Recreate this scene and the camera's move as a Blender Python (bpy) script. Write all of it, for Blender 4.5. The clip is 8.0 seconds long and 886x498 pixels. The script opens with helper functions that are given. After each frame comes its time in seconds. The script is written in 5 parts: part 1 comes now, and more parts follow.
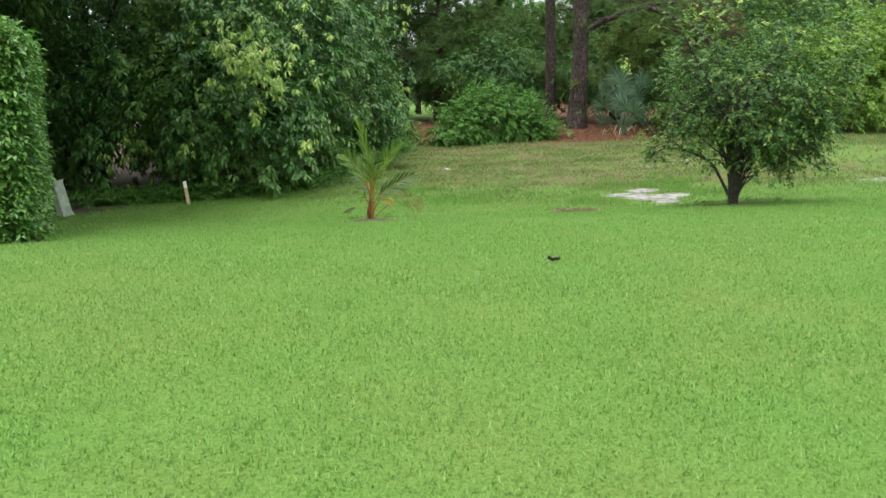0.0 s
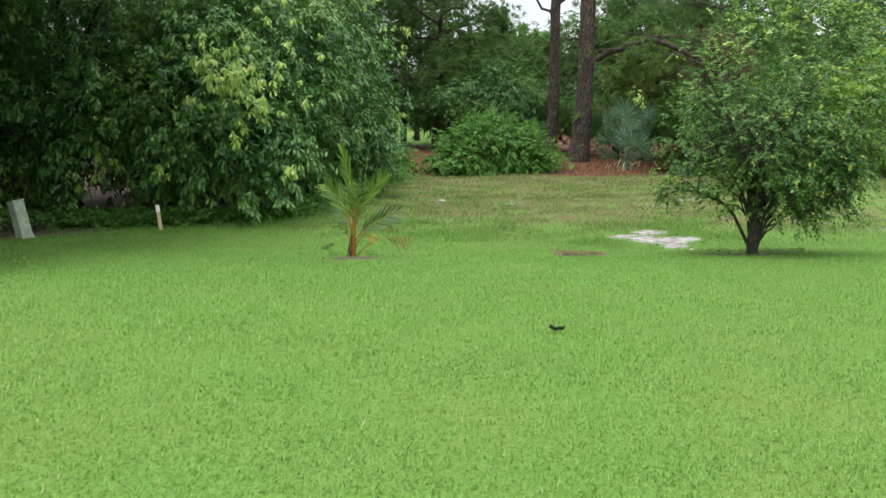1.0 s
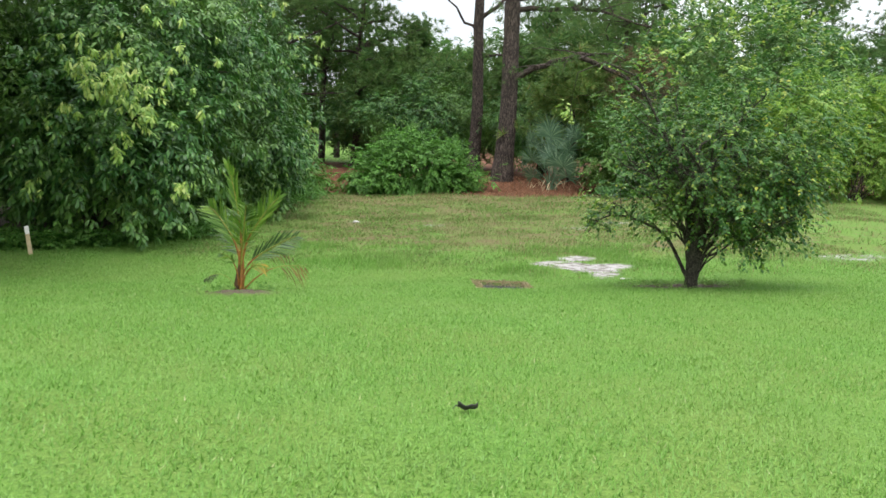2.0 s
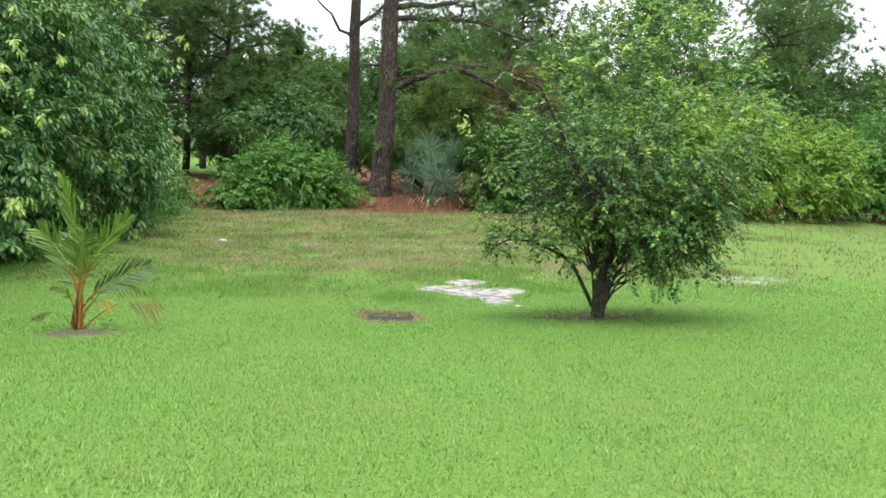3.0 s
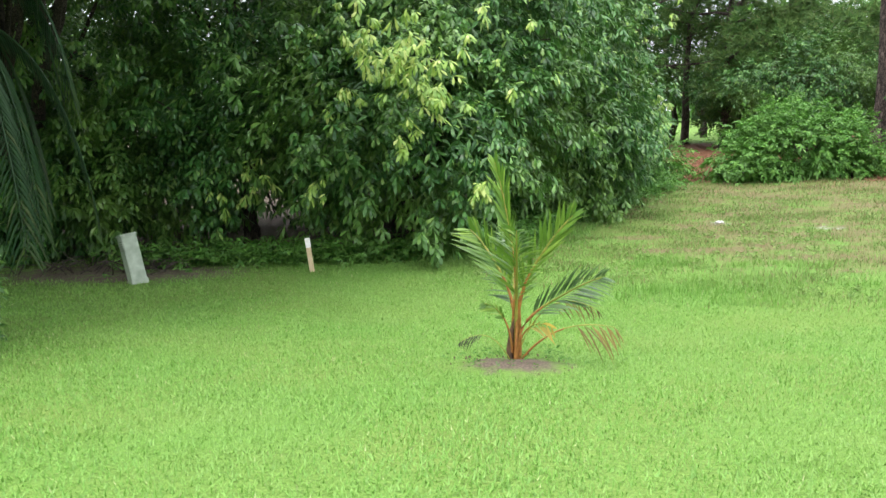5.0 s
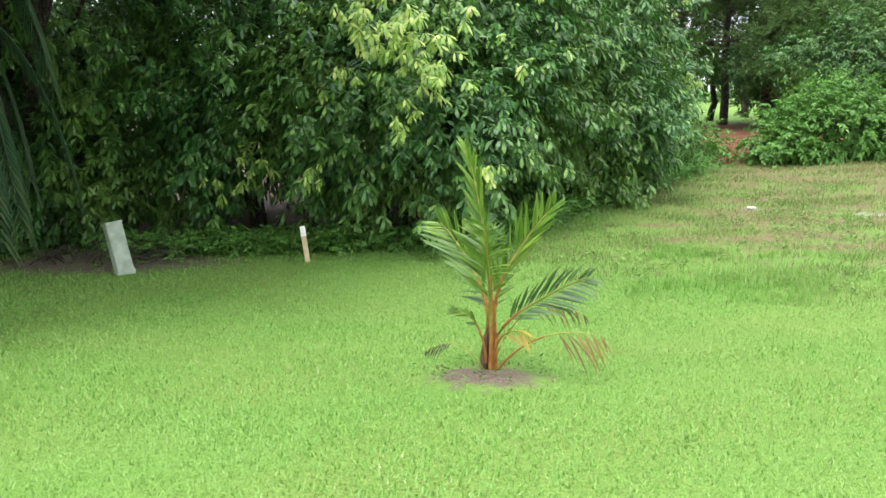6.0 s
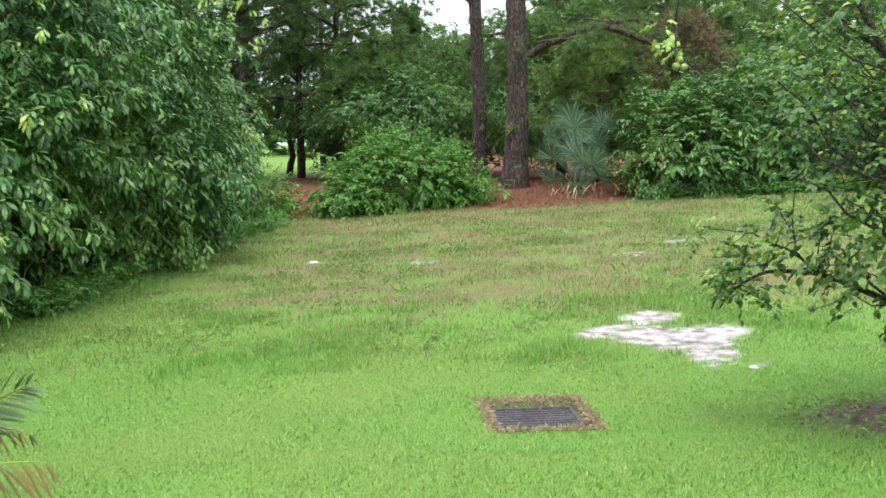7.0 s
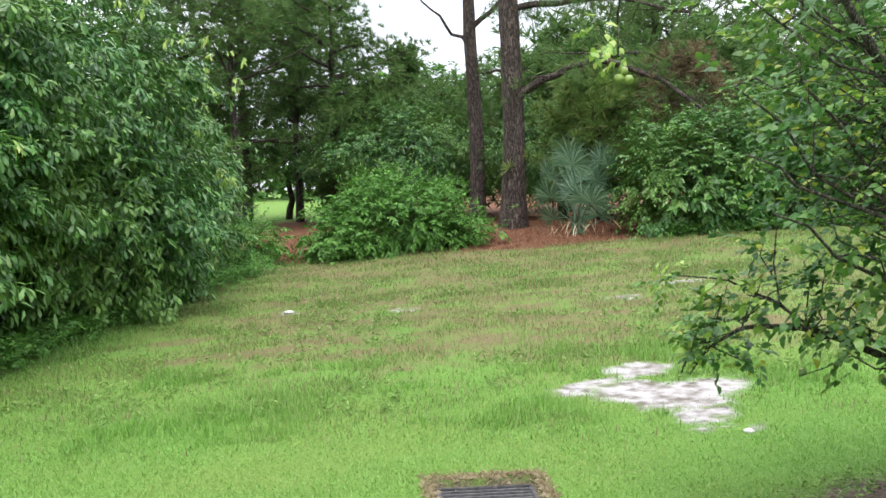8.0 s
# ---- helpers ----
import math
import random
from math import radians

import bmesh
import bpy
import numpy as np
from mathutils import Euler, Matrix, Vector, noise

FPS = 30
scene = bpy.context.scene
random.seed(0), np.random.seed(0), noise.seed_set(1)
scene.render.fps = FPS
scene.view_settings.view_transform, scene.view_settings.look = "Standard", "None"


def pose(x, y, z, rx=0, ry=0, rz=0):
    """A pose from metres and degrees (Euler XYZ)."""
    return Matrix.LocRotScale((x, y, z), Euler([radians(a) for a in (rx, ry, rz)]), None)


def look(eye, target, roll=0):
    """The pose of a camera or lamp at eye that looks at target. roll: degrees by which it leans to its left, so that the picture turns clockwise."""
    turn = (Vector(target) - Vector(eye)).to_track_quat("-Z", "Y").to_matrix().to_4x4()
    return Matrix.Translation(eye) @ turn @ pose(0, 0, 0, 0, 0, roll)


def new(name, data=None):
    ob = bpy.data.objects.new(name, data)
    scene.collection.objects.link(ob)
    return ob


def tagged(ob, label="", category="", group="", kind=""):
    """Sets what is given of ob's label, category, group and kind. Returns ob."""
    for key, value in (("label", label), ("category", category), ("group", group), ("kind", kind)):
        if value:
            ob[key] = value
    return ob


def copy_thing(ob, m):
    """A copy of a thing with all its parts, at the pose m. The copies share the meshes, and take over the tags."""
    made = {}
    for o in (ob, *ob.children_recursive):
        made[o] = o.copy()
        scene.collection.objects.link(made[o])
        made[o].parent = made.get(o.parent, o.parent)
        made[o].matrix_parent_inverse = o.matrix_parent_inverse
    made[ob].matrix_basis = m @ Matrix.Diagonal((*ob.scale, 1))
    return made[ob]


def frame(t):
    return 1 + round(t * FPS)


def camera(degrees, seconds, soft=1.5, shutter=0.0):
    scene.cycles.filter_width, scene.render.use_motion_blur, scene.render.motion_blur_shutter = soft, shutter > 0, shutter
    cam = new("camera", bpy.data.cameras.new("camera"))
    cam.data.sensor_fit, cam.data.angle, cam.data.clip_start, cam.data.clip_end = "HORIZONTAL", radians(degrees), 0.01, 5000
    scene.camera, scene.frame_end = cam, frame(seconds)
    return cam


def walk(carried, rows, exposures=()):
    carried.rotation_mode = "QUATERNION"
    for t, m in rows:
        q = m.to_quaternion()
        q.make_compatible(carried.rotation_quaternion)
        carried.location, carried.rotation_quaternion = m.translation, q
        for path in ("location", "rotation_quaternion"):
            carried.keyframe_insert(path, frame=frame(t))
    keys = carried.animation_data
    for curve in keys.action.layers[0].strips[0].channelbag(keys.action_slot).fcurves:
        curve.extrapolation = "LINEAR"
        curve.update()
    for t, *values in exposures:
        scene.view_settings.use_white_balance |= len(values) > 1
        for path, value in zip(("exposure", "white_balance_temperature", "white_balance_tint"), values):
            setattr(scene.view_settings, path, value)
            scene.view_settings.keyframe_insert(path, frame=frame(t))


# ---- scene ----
cam = camera(53.0, 8.0, shutter=0.15)
PATH = [
    (0, (0.001, -1.366, 1.421), (0.044, 0.602, 1.07), 0.6),
    (0.5, (0.032, -0.753, 1.46), (0.035, 1.216, 1.107), 1.2),
    (1, (0.13, -0.042, 1.439), (0.18, 1.935, 1.146), 2.7),
    (2.5, (0.488, 2.181, 1.393), (0.852, 4.134, 1.167), 3.7),
    (3, (0.458, 2.836, 1.411), (0.955, 4.763, 1.214), 4.4),
    (3.5, (0.54, 3.635, 1.39), (0.603, 5.609, 1.073), 2.0),
    (4, (0.507, 4.495, 1.363), (0.014, 6.417, 1.113), 4.2),
    (5.5, (0.715, 6.105, 1.362), (0.108, 7.979, 1.014), -0.3),
    (6, (0.86, 6.576, 1.333), (0.183, 8.425, 0.979), 0.1),
    (6.5, (1.177, 7.018, 1.302), (0.828, 8.97, 1.042), 1.3),
    (7, (1.444, 7.772, 1.302), (1.625, 9.75, 1.067), -0.2),
    (7.5, (1.717, 8.234, 1.298), (1.909, 10.22, 1.162), 0.1),
    (8, (2.048, 8.625, 1.267), (2.196, 10.615, 1.124), -1.4),
]
EXPOSURE = [(0, -0.06, 6500, 10), (1.0, -0.06, 6500, 10), (2.5, 0.15, 6450, 11), (4.0, 0.38, 6400, 13), (5.5, 0.70, 6350, 15), (6.2, 0.70, 6350, 15), (7.0, 0.38, 6300, 14), (8.0, 0.34, 6300, 14)]
walk(cam, [(t, look(eye, target, roll)) for t, eye, target, roll in PATH], EXPOSURE)

# ---- light ----
world = bpy.data.worlds.new("overcast")
scene.world = world
world.use_nodes = True
wn, wl = world.node_tree.nodes, world.node_tree.links
wn.clear()
sky = wn.new("ShaderNodeTexSky")
sky.sky_type, sky.sun_disc = "NISHITA", False
sky.sun_elevation, sky.sun_rotation = radians(72), radians(194)
sky.dust_density, sky.ozone_density = 3.0, 1.0
cloud_noise = wn.new("ShaderNodeTexNoise")
cloud_noise.inputs["Scale"].default_value, cloud_noise.inputs["Detail"].default_value = 2.2, 5
cloud_ramp = wn.new("ShaderNodeMapRange")
cloud_ramp.inputs[1].default_value, cloud_ramp.inputs[2].default_value = 0.35, 0.62
cloud_ramp.inputs[3].default_value, cloud_ramp.inputs[4].default_value = 0.55, 1.0
cloud_mix = wn.new("ShaderNodeMix")
cloud_mix.data_type = "RGBA"
cloud_mix.inputs[7].default_value = (15.0, 15.6, 16.2, 1)
background = wn.new("ShaderNodeBackground")
background.inputs["Strength"].default_value = 0.15
world_out = wn.new("ShaderNodeOutputWorld")
wl.new(cloud_noise.outputs["Fac"], cloud_ramp.inputs[0])
wl.new(cloud_ramp.outputs[0], cloud_mix.inputs[0])
wl.new(sky.outputs[0], cloud_mix.inputs[6])
# an overcast dome is brightest overhead
dome_place = wn.new("ShaderNodeTexCoord")
dome_axes = wn.new("ShaderNodeSeparateXYZ")
dome_rise = wn.new("ShaderNodeMapRange")
dome_rise.inputs[1].default_value, dome_rise.inputs[2].default_value = 0.0, 1.0
dome_rise.inputs[3].default_value, dome_rise.inputs[4].default_value = 0.52, 1.45
dome_tint = wn.new("ShaderNodeVectorMath")
dome_tint.operation = "SCALE"
wl.new(dome_place.outputs["Generated"], dome_axes.inputs[0])
wl.new(dome_axes.outputs[2], dome_rise.inputs[0])
wl.new(cloud_mix.outputs[2], dome_tint.inputs[0])
wl.new(dome_rise.outputs[0], dome_tint.inputs["Scale"])
wl.new(dome_tint.outputs[0], background.inputs[0])
wl.new(background.outputs[0], world_out.inputs[0])
sun = new("sun", bpy.data.lights.new("sun", "SUN"))
sun.data.energy, sun.data.angle, sun.data.color = 2.8, radians(30), (1.0, 0.97, 0.90)
sun.matrix_world = look((-4, -4, 50), (0, 12, 0))

# ---- materials ----
rng = np.random.default_rng(7)


def shader(name, roughness=0.6, specular=0.4, bump=0.0, bump_scale=40.0):
    """A material with a principled shader; returns it, its nodes, its links and the shader."""
    m = bpy.data.materials.new(name)
    m.use_nodes = True
    n, l = m.node_tree.nodes, m.node_tree.links
    p = n["Principled BSDF"]
    p.inputs["Roughness"].default_value = roughness
    p.inputs["Specular IOR Level"].default_value = specular
    if bump:
        tex = n.new("ShaderNodeTexNoise")
        tex.inputs["Scale"].default_value, tex.inputs["Detail"].default_value = bump_scale, 6
        place = n.new("ShaderNodeTexCoord")
        l.new(place.outputs["Object"], tex.inputs["Vector"])
        b = n.new("ShaderNodeBump")
        b.inputs["Strength"].default_value, b.inputs["Distance"].default_value = bump, 0.02
        l.new(tex.outputs["Fac"], b.inputs["Height"])
        l.new(b.outputs[0], p.inputs["Normal"])
    return m, n, l, p


def ramp(n, stops):
    r = n.new("ShaderNodeValToRGB")
    while len(r.color_ramp.elements) < len(stops):
        r.color_ramp.elements.new(0.5)
    for e, (at, c) in zip(r.color_ramp.elements, stops):
        e.position, e.color = at, (*c, 1)
    return r


def mixed(n, l, factor, a, b, kind="MIX"):
    """A mix of two colours: each a socket or a triple; the factor a socket or a number."""
    m = n.new("ShaderNodeMix")
    m.data_type, m.blend_type = "RGBA", kind
    for socket, value in ((m.inputs[0], factor), (m.inputs[6], a), (m.inputs[7], b)):
        if isinstance(value, bpy.types.NodeSocket):
            l.new(value, socket)
        elif isinstance(value, tuple):
            socket.default_value = (*value, 1)
        else:
            socket.default_value = value
    return m.outputs[2]


def world_noise(n, l, scale, low, high, detail=4.0, source="Position"):
    g = n.new("ShaderNodeNewGeometry")
    t = n.new("ShaderNodeTexNoise")
    t.inputs["Scale"].default_value, t.inputs["Detail"].default_value = scale, detail
    l.new(g.outputs[source], t.inputs["Vector"])
    r = n.new("ShaderNodeMapRange")
    r.inputs[1].default_value, r.inputs[2].default_value = low, high
    l.new(t.outputs["Fac"], r.inputs[0])
    return r.outputs[0]


def leaf_material(name, stops, patch=None, roughness=0.45, translucent=0.3, specular=0.4):
    """Leaves: a colour of its own for each leaf, and a drift of colour at the scale of a bough."""
    m, n, l, p = shader(name, roughness, specular)
    g = n.new("ShaderNodeNewGeometry")
    r = ramp(n, stops)
    l.new(g.outputs["Random Per Island"], r.inputs[0])
    colour = r.outputs[0]
    if patch:
        scale, tint, amount = patch
        f = world_noise(n, l, scale, 0.45, 0.68)
        s = n.new("ShaderNodeMath")
        s.operation = "MULTIPLY"
        s.inputs[1].default_value = amount
        l.new(f, s.inputs[0])
        colour = mixed(n, l, s.outputs[0], colour, tint)
    l.new(colour, p.inputs["Base Color"])
    t = n.new("ShaderNodeBsdfTranslucent")
    l.new(colour, t.inputs["Color"])
    mix = n.new("ShaderNodeMixShader")
    mix.inputs[0].default_value = translucent
    l.new(p.outputs[0], mix.inputs[1])
    l.new(t.outputs[0], mix.inputs[2])
    l.new(mix.outputs[0], n["Material Output"].inputs["Surface"])
    return m


def bark_material(name, dark, light, scale, stretch, bump, roughness=0.9):
    m, n, l, p = shader(name, roughness, 0.2)
    c = n.new("ShaderNodeTexCoord")
    mp = n.new("ShaderNodeMapping")
    mp.inputs["Scale"].default_value = (1, 1, stretch)
    l.new(c.outputs["Object"], mp.inputs[0])
    v = n.new("ShaderNodeTexVoronoi")
    v.feature = "DISTANCE_TO_EDGE"
    v.inputs["Scale"].default_value = scale
    t = n.new("ShaderNodeTexNoise")
    t.inputs["Scale"].default_value, t.inputs["Detail"].default_value = scale * 1.6, 8
    l.new(mp.outputs[0], t.inputs["Vector"])
    warp = mixed(n, l, 0.2, mp.outputs[0], t.outputs["Color"])
    l.new(warp, v.inputs["Vector"])
    edge = n.new("ShaderNodeMapRange")
    edge.inputs[2].default_value = 0.22
    l.new(v.outputs["Distance"], edge.inputs[0])
    plate = ramp(n, [(0.25, dark), (0.75, light)])
    l.new(t.outputs["Fac"], plate.inputs[0])
    l.new(mixed(n, l, edge.outputs[0], tuple(0.35 * a for a in dark), plate.outputs[0]), p.inputs["Base Color"])
    b = n.new("ShaderNodeBump")
    b.inputs["Strength"].default_value, b.inputs["Distance"].default_value = 0.9, bump
    l.new(edge.outputs[0], b.inputs["Height"])
    l.new(b.outputs[0], p.inputs["Normal"])
    return m


def plain_material(name, dark, light, scale=20.0, roughness=0.6, bump=0.2, specular=0.4):
    m, n, l, p = shader(name, roughness, specular, bump, scale * 3)
    f = world_noise(n, l, scale, 0.3, 0.7, 6)
    l.new(mixed(n, l, f, dark, light), p.inputs["Base Color"])
    return m


def ground_material():
    m, n, l, p = shader("lawn_ground", 0.95, 0.1)

    def mask(name, scale, spread):
        a = n.new("ShaderNodeAttribute")
        a.attribute_name = name
        f = world_noise(n, l, scale, 0.25, 0.75, 8)
        s = n.new("ShaderNodeMath")
        s.operation = "SUBTRACT"
        l.new(a.outputs["Fac"], s.inputs[0])
        l.new(f, s.inputs[1])
        r = n.new("ShaderNodeMapRange")
        r.inputs[1].default_value, r.inputs[2].default_value = -spread, spread
        l.new(s.outputs[0], r.inputs[0])
        near = n.new("ShaderNodeMapRange")
        near.inputs[2].default_value = 0.2
        l.new(a.outputs["Fac"], near.inputs[0])
        only = n.new("ShaderNodeMath")
        only.operation = "MULTIPLY"
        l.new(r.outputs[0], only.inputs[0])
        l.new(near.outputs[0], only.inputs[1])
        return only.outputs[0]

    fine = world_noise(n, l, 60, 0.3, 0.7, 6)
    broad = world_noise(n, l, 0.7, 0.35, 0.65, 5)
    green = mixed(n, l, fine, (0.068, 0.14, 0.027), (0.125, 0.235, 0.045))
    green = mixed(n, l, broad, green, mixed(n, l, fine, (0.08, 0.135, 0.028), (0.15, 0.225, 0.05)))
    dry = mixed(n, l, fine, (0.068, 0.062, 0.026), (0.18, 0.158, 0.074))
    straw = mixed(n, l, world_noise(n, l, 25, 0.3, 0.7, 8), (0.055, 0.027, 0.016), (0.18, 0.085, 0.048))
    soil = mixed(n, l, fine, (0.05, 0.040, 0.029), (0.165, 0.13, 0.098))
    sand = mixed(n, l, world_noise(n, l, 6, 0.36, 0.58, 10), (0.12, 0.105, 0.085), (0.33, 0.315, 0.305))
    colour = mixed(n, l, mask("dry", 3.2, 0.35), green, dry)
    colour = mixed(n, l, mask("straw", 2.5, 0.15), colour, straw)
    colour = mixed(n, l, mask("soil", 7.0, 0.35), colour, soil)
    colour = mixed(n, l, mask("sand", 5.0, 0.3), colour, sand)
    l.new(colour, p.inputs["Base Color"])
    b = n.new("ShaderNodeBump")
    b.inputs["Strength"].default_value, b.inputs["Distance"].default_value = 0.8, 0.03
    l.new(world_noise(n, l, 22, 0.2, 0.8, 9), b.inputs["Height"])
    l.new(b.outputs[0], p.inputs["Normal"])
    return m


GROUND = ground_material()
LAWN = leaf_material("lawn_blade", [(0.0, (0.102, 0.22, 0.032)), (0.35, (0.138, 0.295, 0.048)), (0.8, (0.174, 0.34, 0.062)), (0.985, (0.225, 0.385, 0.088)), (1.0, (0.45, 0.44, 0.24))], (0.55, (0.205, 0.335, 0.078), 0.6), 0.5, 0.4, 0.35)
MEADOW = leaf_material("rough_grass_blade", [(0.0, (0.07, 0.14, 0.03)), (0.3, (0.115, 0.20, 0.042)), (0.6, (0.17, 0.235, 0.065)), (0.74, (0.21, 0.18, 0.088)), (1.0, (0.25, 0.16, 0.10))], (1.9, (0.12, 0.225, 0.045), 0.65), 0.6, 0.35, 0.25)
WEED = leaf_material("weed_leaf", [(0.0, (0.11, 0.21, 0.04)), (0.7, (0.165, 0.28, 0.06)), (1.0, (0.25, 0.35, 0.10))], None, 0.5, 0.3, 0.3)
DEAD_GRASS = leaf_material("dead_runner", [(0.0, (0.28, 0.22, 0.13)), (0.6, (0.44, 0.36, 0.22)), (1.0, (0.60, 0.51, 0.35))], None, 0.8, 0.15, 0.2)
DRY_GRASS = leaf_material("withered_blade", [(0.0, (0.13, 0.095, 0.05)), (0.6, (0.22, 0.165, 0.095)), (1.0, (0.32, 0.25, 0.15))], None, 0.8, 0.15, 0.2)
BROADLEAF = leaf_material("glossy_leaf", [(0.0, (0.018, 0.070, 0.014)), (0.45, (0.040, 0.135, 0.024)), (0.85, (0.085, 0.205, 0.040)), (1.0, (0.18, 0.30, 0.065))], (0.6, (0.160, 0.280, 0.045), 0.6), 0.40, 0.22, 0.42)
# pale new leaves; also colours the sunlit top of the citrus crown
NEW_LIT_LEAF = leaf_material("young_lit_leaf", [(0.0, (0.13, 0.26, 0.040)), (0.6, (0.26, 0.40, 0.07)), (1.0, (0.45, 0.52, 0.15))], None, 0.45, 0.35, 0.4)
HEDGE_LEAF = leaf_material("hedge_leaf", [(0.0, (0.05, 0.14, 0.024)), (0.6, (0.095, 0.24, 0.04)), (1.0, (0.18, 0.34, 0.065))], (1.2, (0.11, 0.22, 0.035), 0.6), 0.4, 0.25, 0.5)
CITRUS_LEAF = leaf_material("citrus_leaf", [(0.0, (0.026, 0.088, 0.018)), (0.5, (0.052, 0.155, 0.030)), (0.8, (0.10, 0.225, 0.042)), (0.92, (0.22, 0.33, 0.05)), (1.0, (0.42, 0.43, 0.06))], (1.3, (0.12, 0.215, 0.028), 0.5), 0.4, 0.38, 0.45)
SHRUB_LEAF = leaf_material("shrub_leaf", [(0.0, (0.045, 0.14, 0.018)), (0.6, (0.08, 0.215, 0.028)), (1.0, (0.145, 0.30, 0.05))], (1.5, (0.085, 0.19, 0.032), 0.5), 0.5, 0.3, 0.35)
BRIGHT_LEAF = leaf_material("bright_hedge_leaf", [(0.0, (0.10, 0.21, 0.025)), (0.6, (0.19, 0.33, 0.042)), (1.0, (0.32, 0.42, 0.08))], (0.7, (0.10, 0.22, 0.03), 0.6), 0.5, 0.35, 0.35)
NEEDLE = leaf_material("pine_needle", [(0.0, (0.048, 0.115, 0.030)), (0.6, (0.085, 0.175, 0.042)), (0.9, (0.14, 0.235, 0.055)), (1.0, (0.17, 0.16, 0.07))], (0.5, (0.10, 0.15, 0.04), 0.5), 0.55, 0.4, 0.3)
STRAW = leaf_material("pine_straw", [(0.0, (0.07, 0.032, 0.018)), (0.6, (0.19, 0.085, 0.045)), (1.0, (0.34, 0.19, 0.11))], None, 0.8, 0.1, 0.2)
LIGHT_NEEDLE = leaf_material("young_pine_needle", [(0.0, (0.085, 0.17, 0.035)), (0.6, (0.135, 0.225, 0.05)), (0.9, (0.20, 0.27, 0.06)), (1.0, (0.32, 0.24, 0.10))], None, 0.55, 0.3, 0.3)
BROWN_NEEDLE = leaf_material("dead_pine_needle", [(0.0, (0.075, 0.065, 0.032)), (0.6, (0.15, 0.115, 0.06)), (1.0, (0.22, 0.16, 0.085))], None, 0.7, 0.2, 0.2)
FROND = leaf_material("palm_leaflet", [(0.0, (0.06, 0.14, 0.015)), (0.6, (0.115, 0.23, 0.025)), (1.0, (0.21, 0.33, 0.05))], None, 0.38, 0.35, 0.5)
FROND_DEEP = leaf_material("deep_palm_leaflet", [(0.0, (0.045, 0.10, 0.03)), (1.0, (0.10, 0.17, 0.06))], None, 0.38, 0.25, 0.5)
FROND_YELLOW = leaf_material("yellowing_leaflet", [(0.0, (0.20, 0.20, 0.03)), (1.0, (0.42, 0.31, 0.05))], None, 0.5, 0.3, 0.4)
FROND_BROWN = leaf_material("withered_leaflet", [(0.0, (0.07, 0.055, 0.02)), (1.0, (0.21, 0.155, 0.05))], None, 0.7, 0.2, 0.2)
FROND_BLACK = leaf_material("rotten_leaflet", [(0.0, (0.018, 0.022, 0.014)), (1.0, (0.05, 0.05, 0.03))], None, 0.6, 0.05, 0.3)
FAN = leaf_material("fan_leaflet", [(0.0, (0.045, 0.10, 0.050)), (0.6, (0.10, 0.185, 0.105)), (1.0, (0.20, 0.29, 0.17))], None, 0.45, 0.2, 0.4)
DATE = leaf_material("hanging_leaflet", [(0.0, (0.012, 0.045, 0.014)), (0.8, (0.030, 0.080, 0.026)), (1.0, (0.08, 0.10, 0.035))], None, 0.5, 0.2, 0.4)
PETIOLE = plain_material("orange_petiole", (0.17, 0.065, 0.016), (0.34, 0.16, 0.035), 25, 0.5, 0.15)
PETIOLE_DARK = plain_material("dark_fibre", (0.05, 0.03, 0.018), (0.14, 0.075, 0.035), 30, 0.85, 0.5)
RACHIS = plain_material("green_rachis", (0.16, 0.20, 0.03), (0.30, 0.26, 0.05), 25, 0.5, 0.1)
PINE_BARK = bark_material("pine_bark", (0.065, 0.050, 0.043), (0.20, 0.155, 0.13), 15.0, 0.22, 0.04)
CITRUS_BARK = bark_material("citrus_bark", (0.055, 0.050, 0.036), (0.18, 0.165, 0.125), 26.0, 0.35, 0.01)
TWIG_BARK = bark_material("grey_bark", (0.05, 0.042, 0.034), (0.16, 0.13, 0.10), 18.0, 0.3, 0.015)
FRUIT = plain_material("green_citrus", (0.12, 0.21, 0.04), (0.23, 0.29, 0.07), 30, 0.4, 0.15)
BOX_PAINT = plain_material("faded_green_plastic", (0.20, 0.25, 0.18), (0.33, 0.38, 0.29), 9, 0.55, 0.08)
# darker copy of the box plastic, with the vents' shade in its colour
BOX_DARK = plain_material("vent_shadow_plastic", (0.13, 0.16, 0.12), (0.20, 0.23, 0.17), 15, 0.7, 0.1)
# the stake is pale throughout; its shade is put into the shaft's darker colour
STAKE_WOOD = plain_material("shade_toned_stake_wood", (0.44, 0.33, 0.18), (0.58, 0.47, 0.30), 18, 0.8, 0.2)
STAKE_PALE = plain_material("pale_stake_wood", (0.70, 0.68, 0.62), (0.84, 0.82, 0.77), 22, 0.7, 0.1)
IRON = plain_material("weathered_iron", (0.035, 0.035, 0.038), (0.10, 0.095, 0.095), 25, 0.6, 0.3)
EARTH = plain_material("bare_earth", (0.05, 0.035, 0.025), (0.16, 0.115, 0.08), 30, 0.95, 0.6, 0.1)
WHITE_STONE = plain_material("white_stone", (0.30, 0.29, 0.27), (0.5, 0.49, 0.47), 20, 0.9, 0.4, 0.2)
DARK_LEAF = plain_material("dead_leaf", (0.012, 0.014, 0.012), (0.04, 0.038, 0.03), 25, 0.6, 0.2)


# ---- building helpers ----
def smooth(a, b, x):
    t = np.clip((x - a) / (b - a), 0, 1)
    return t * t * (3 - 2 * t)


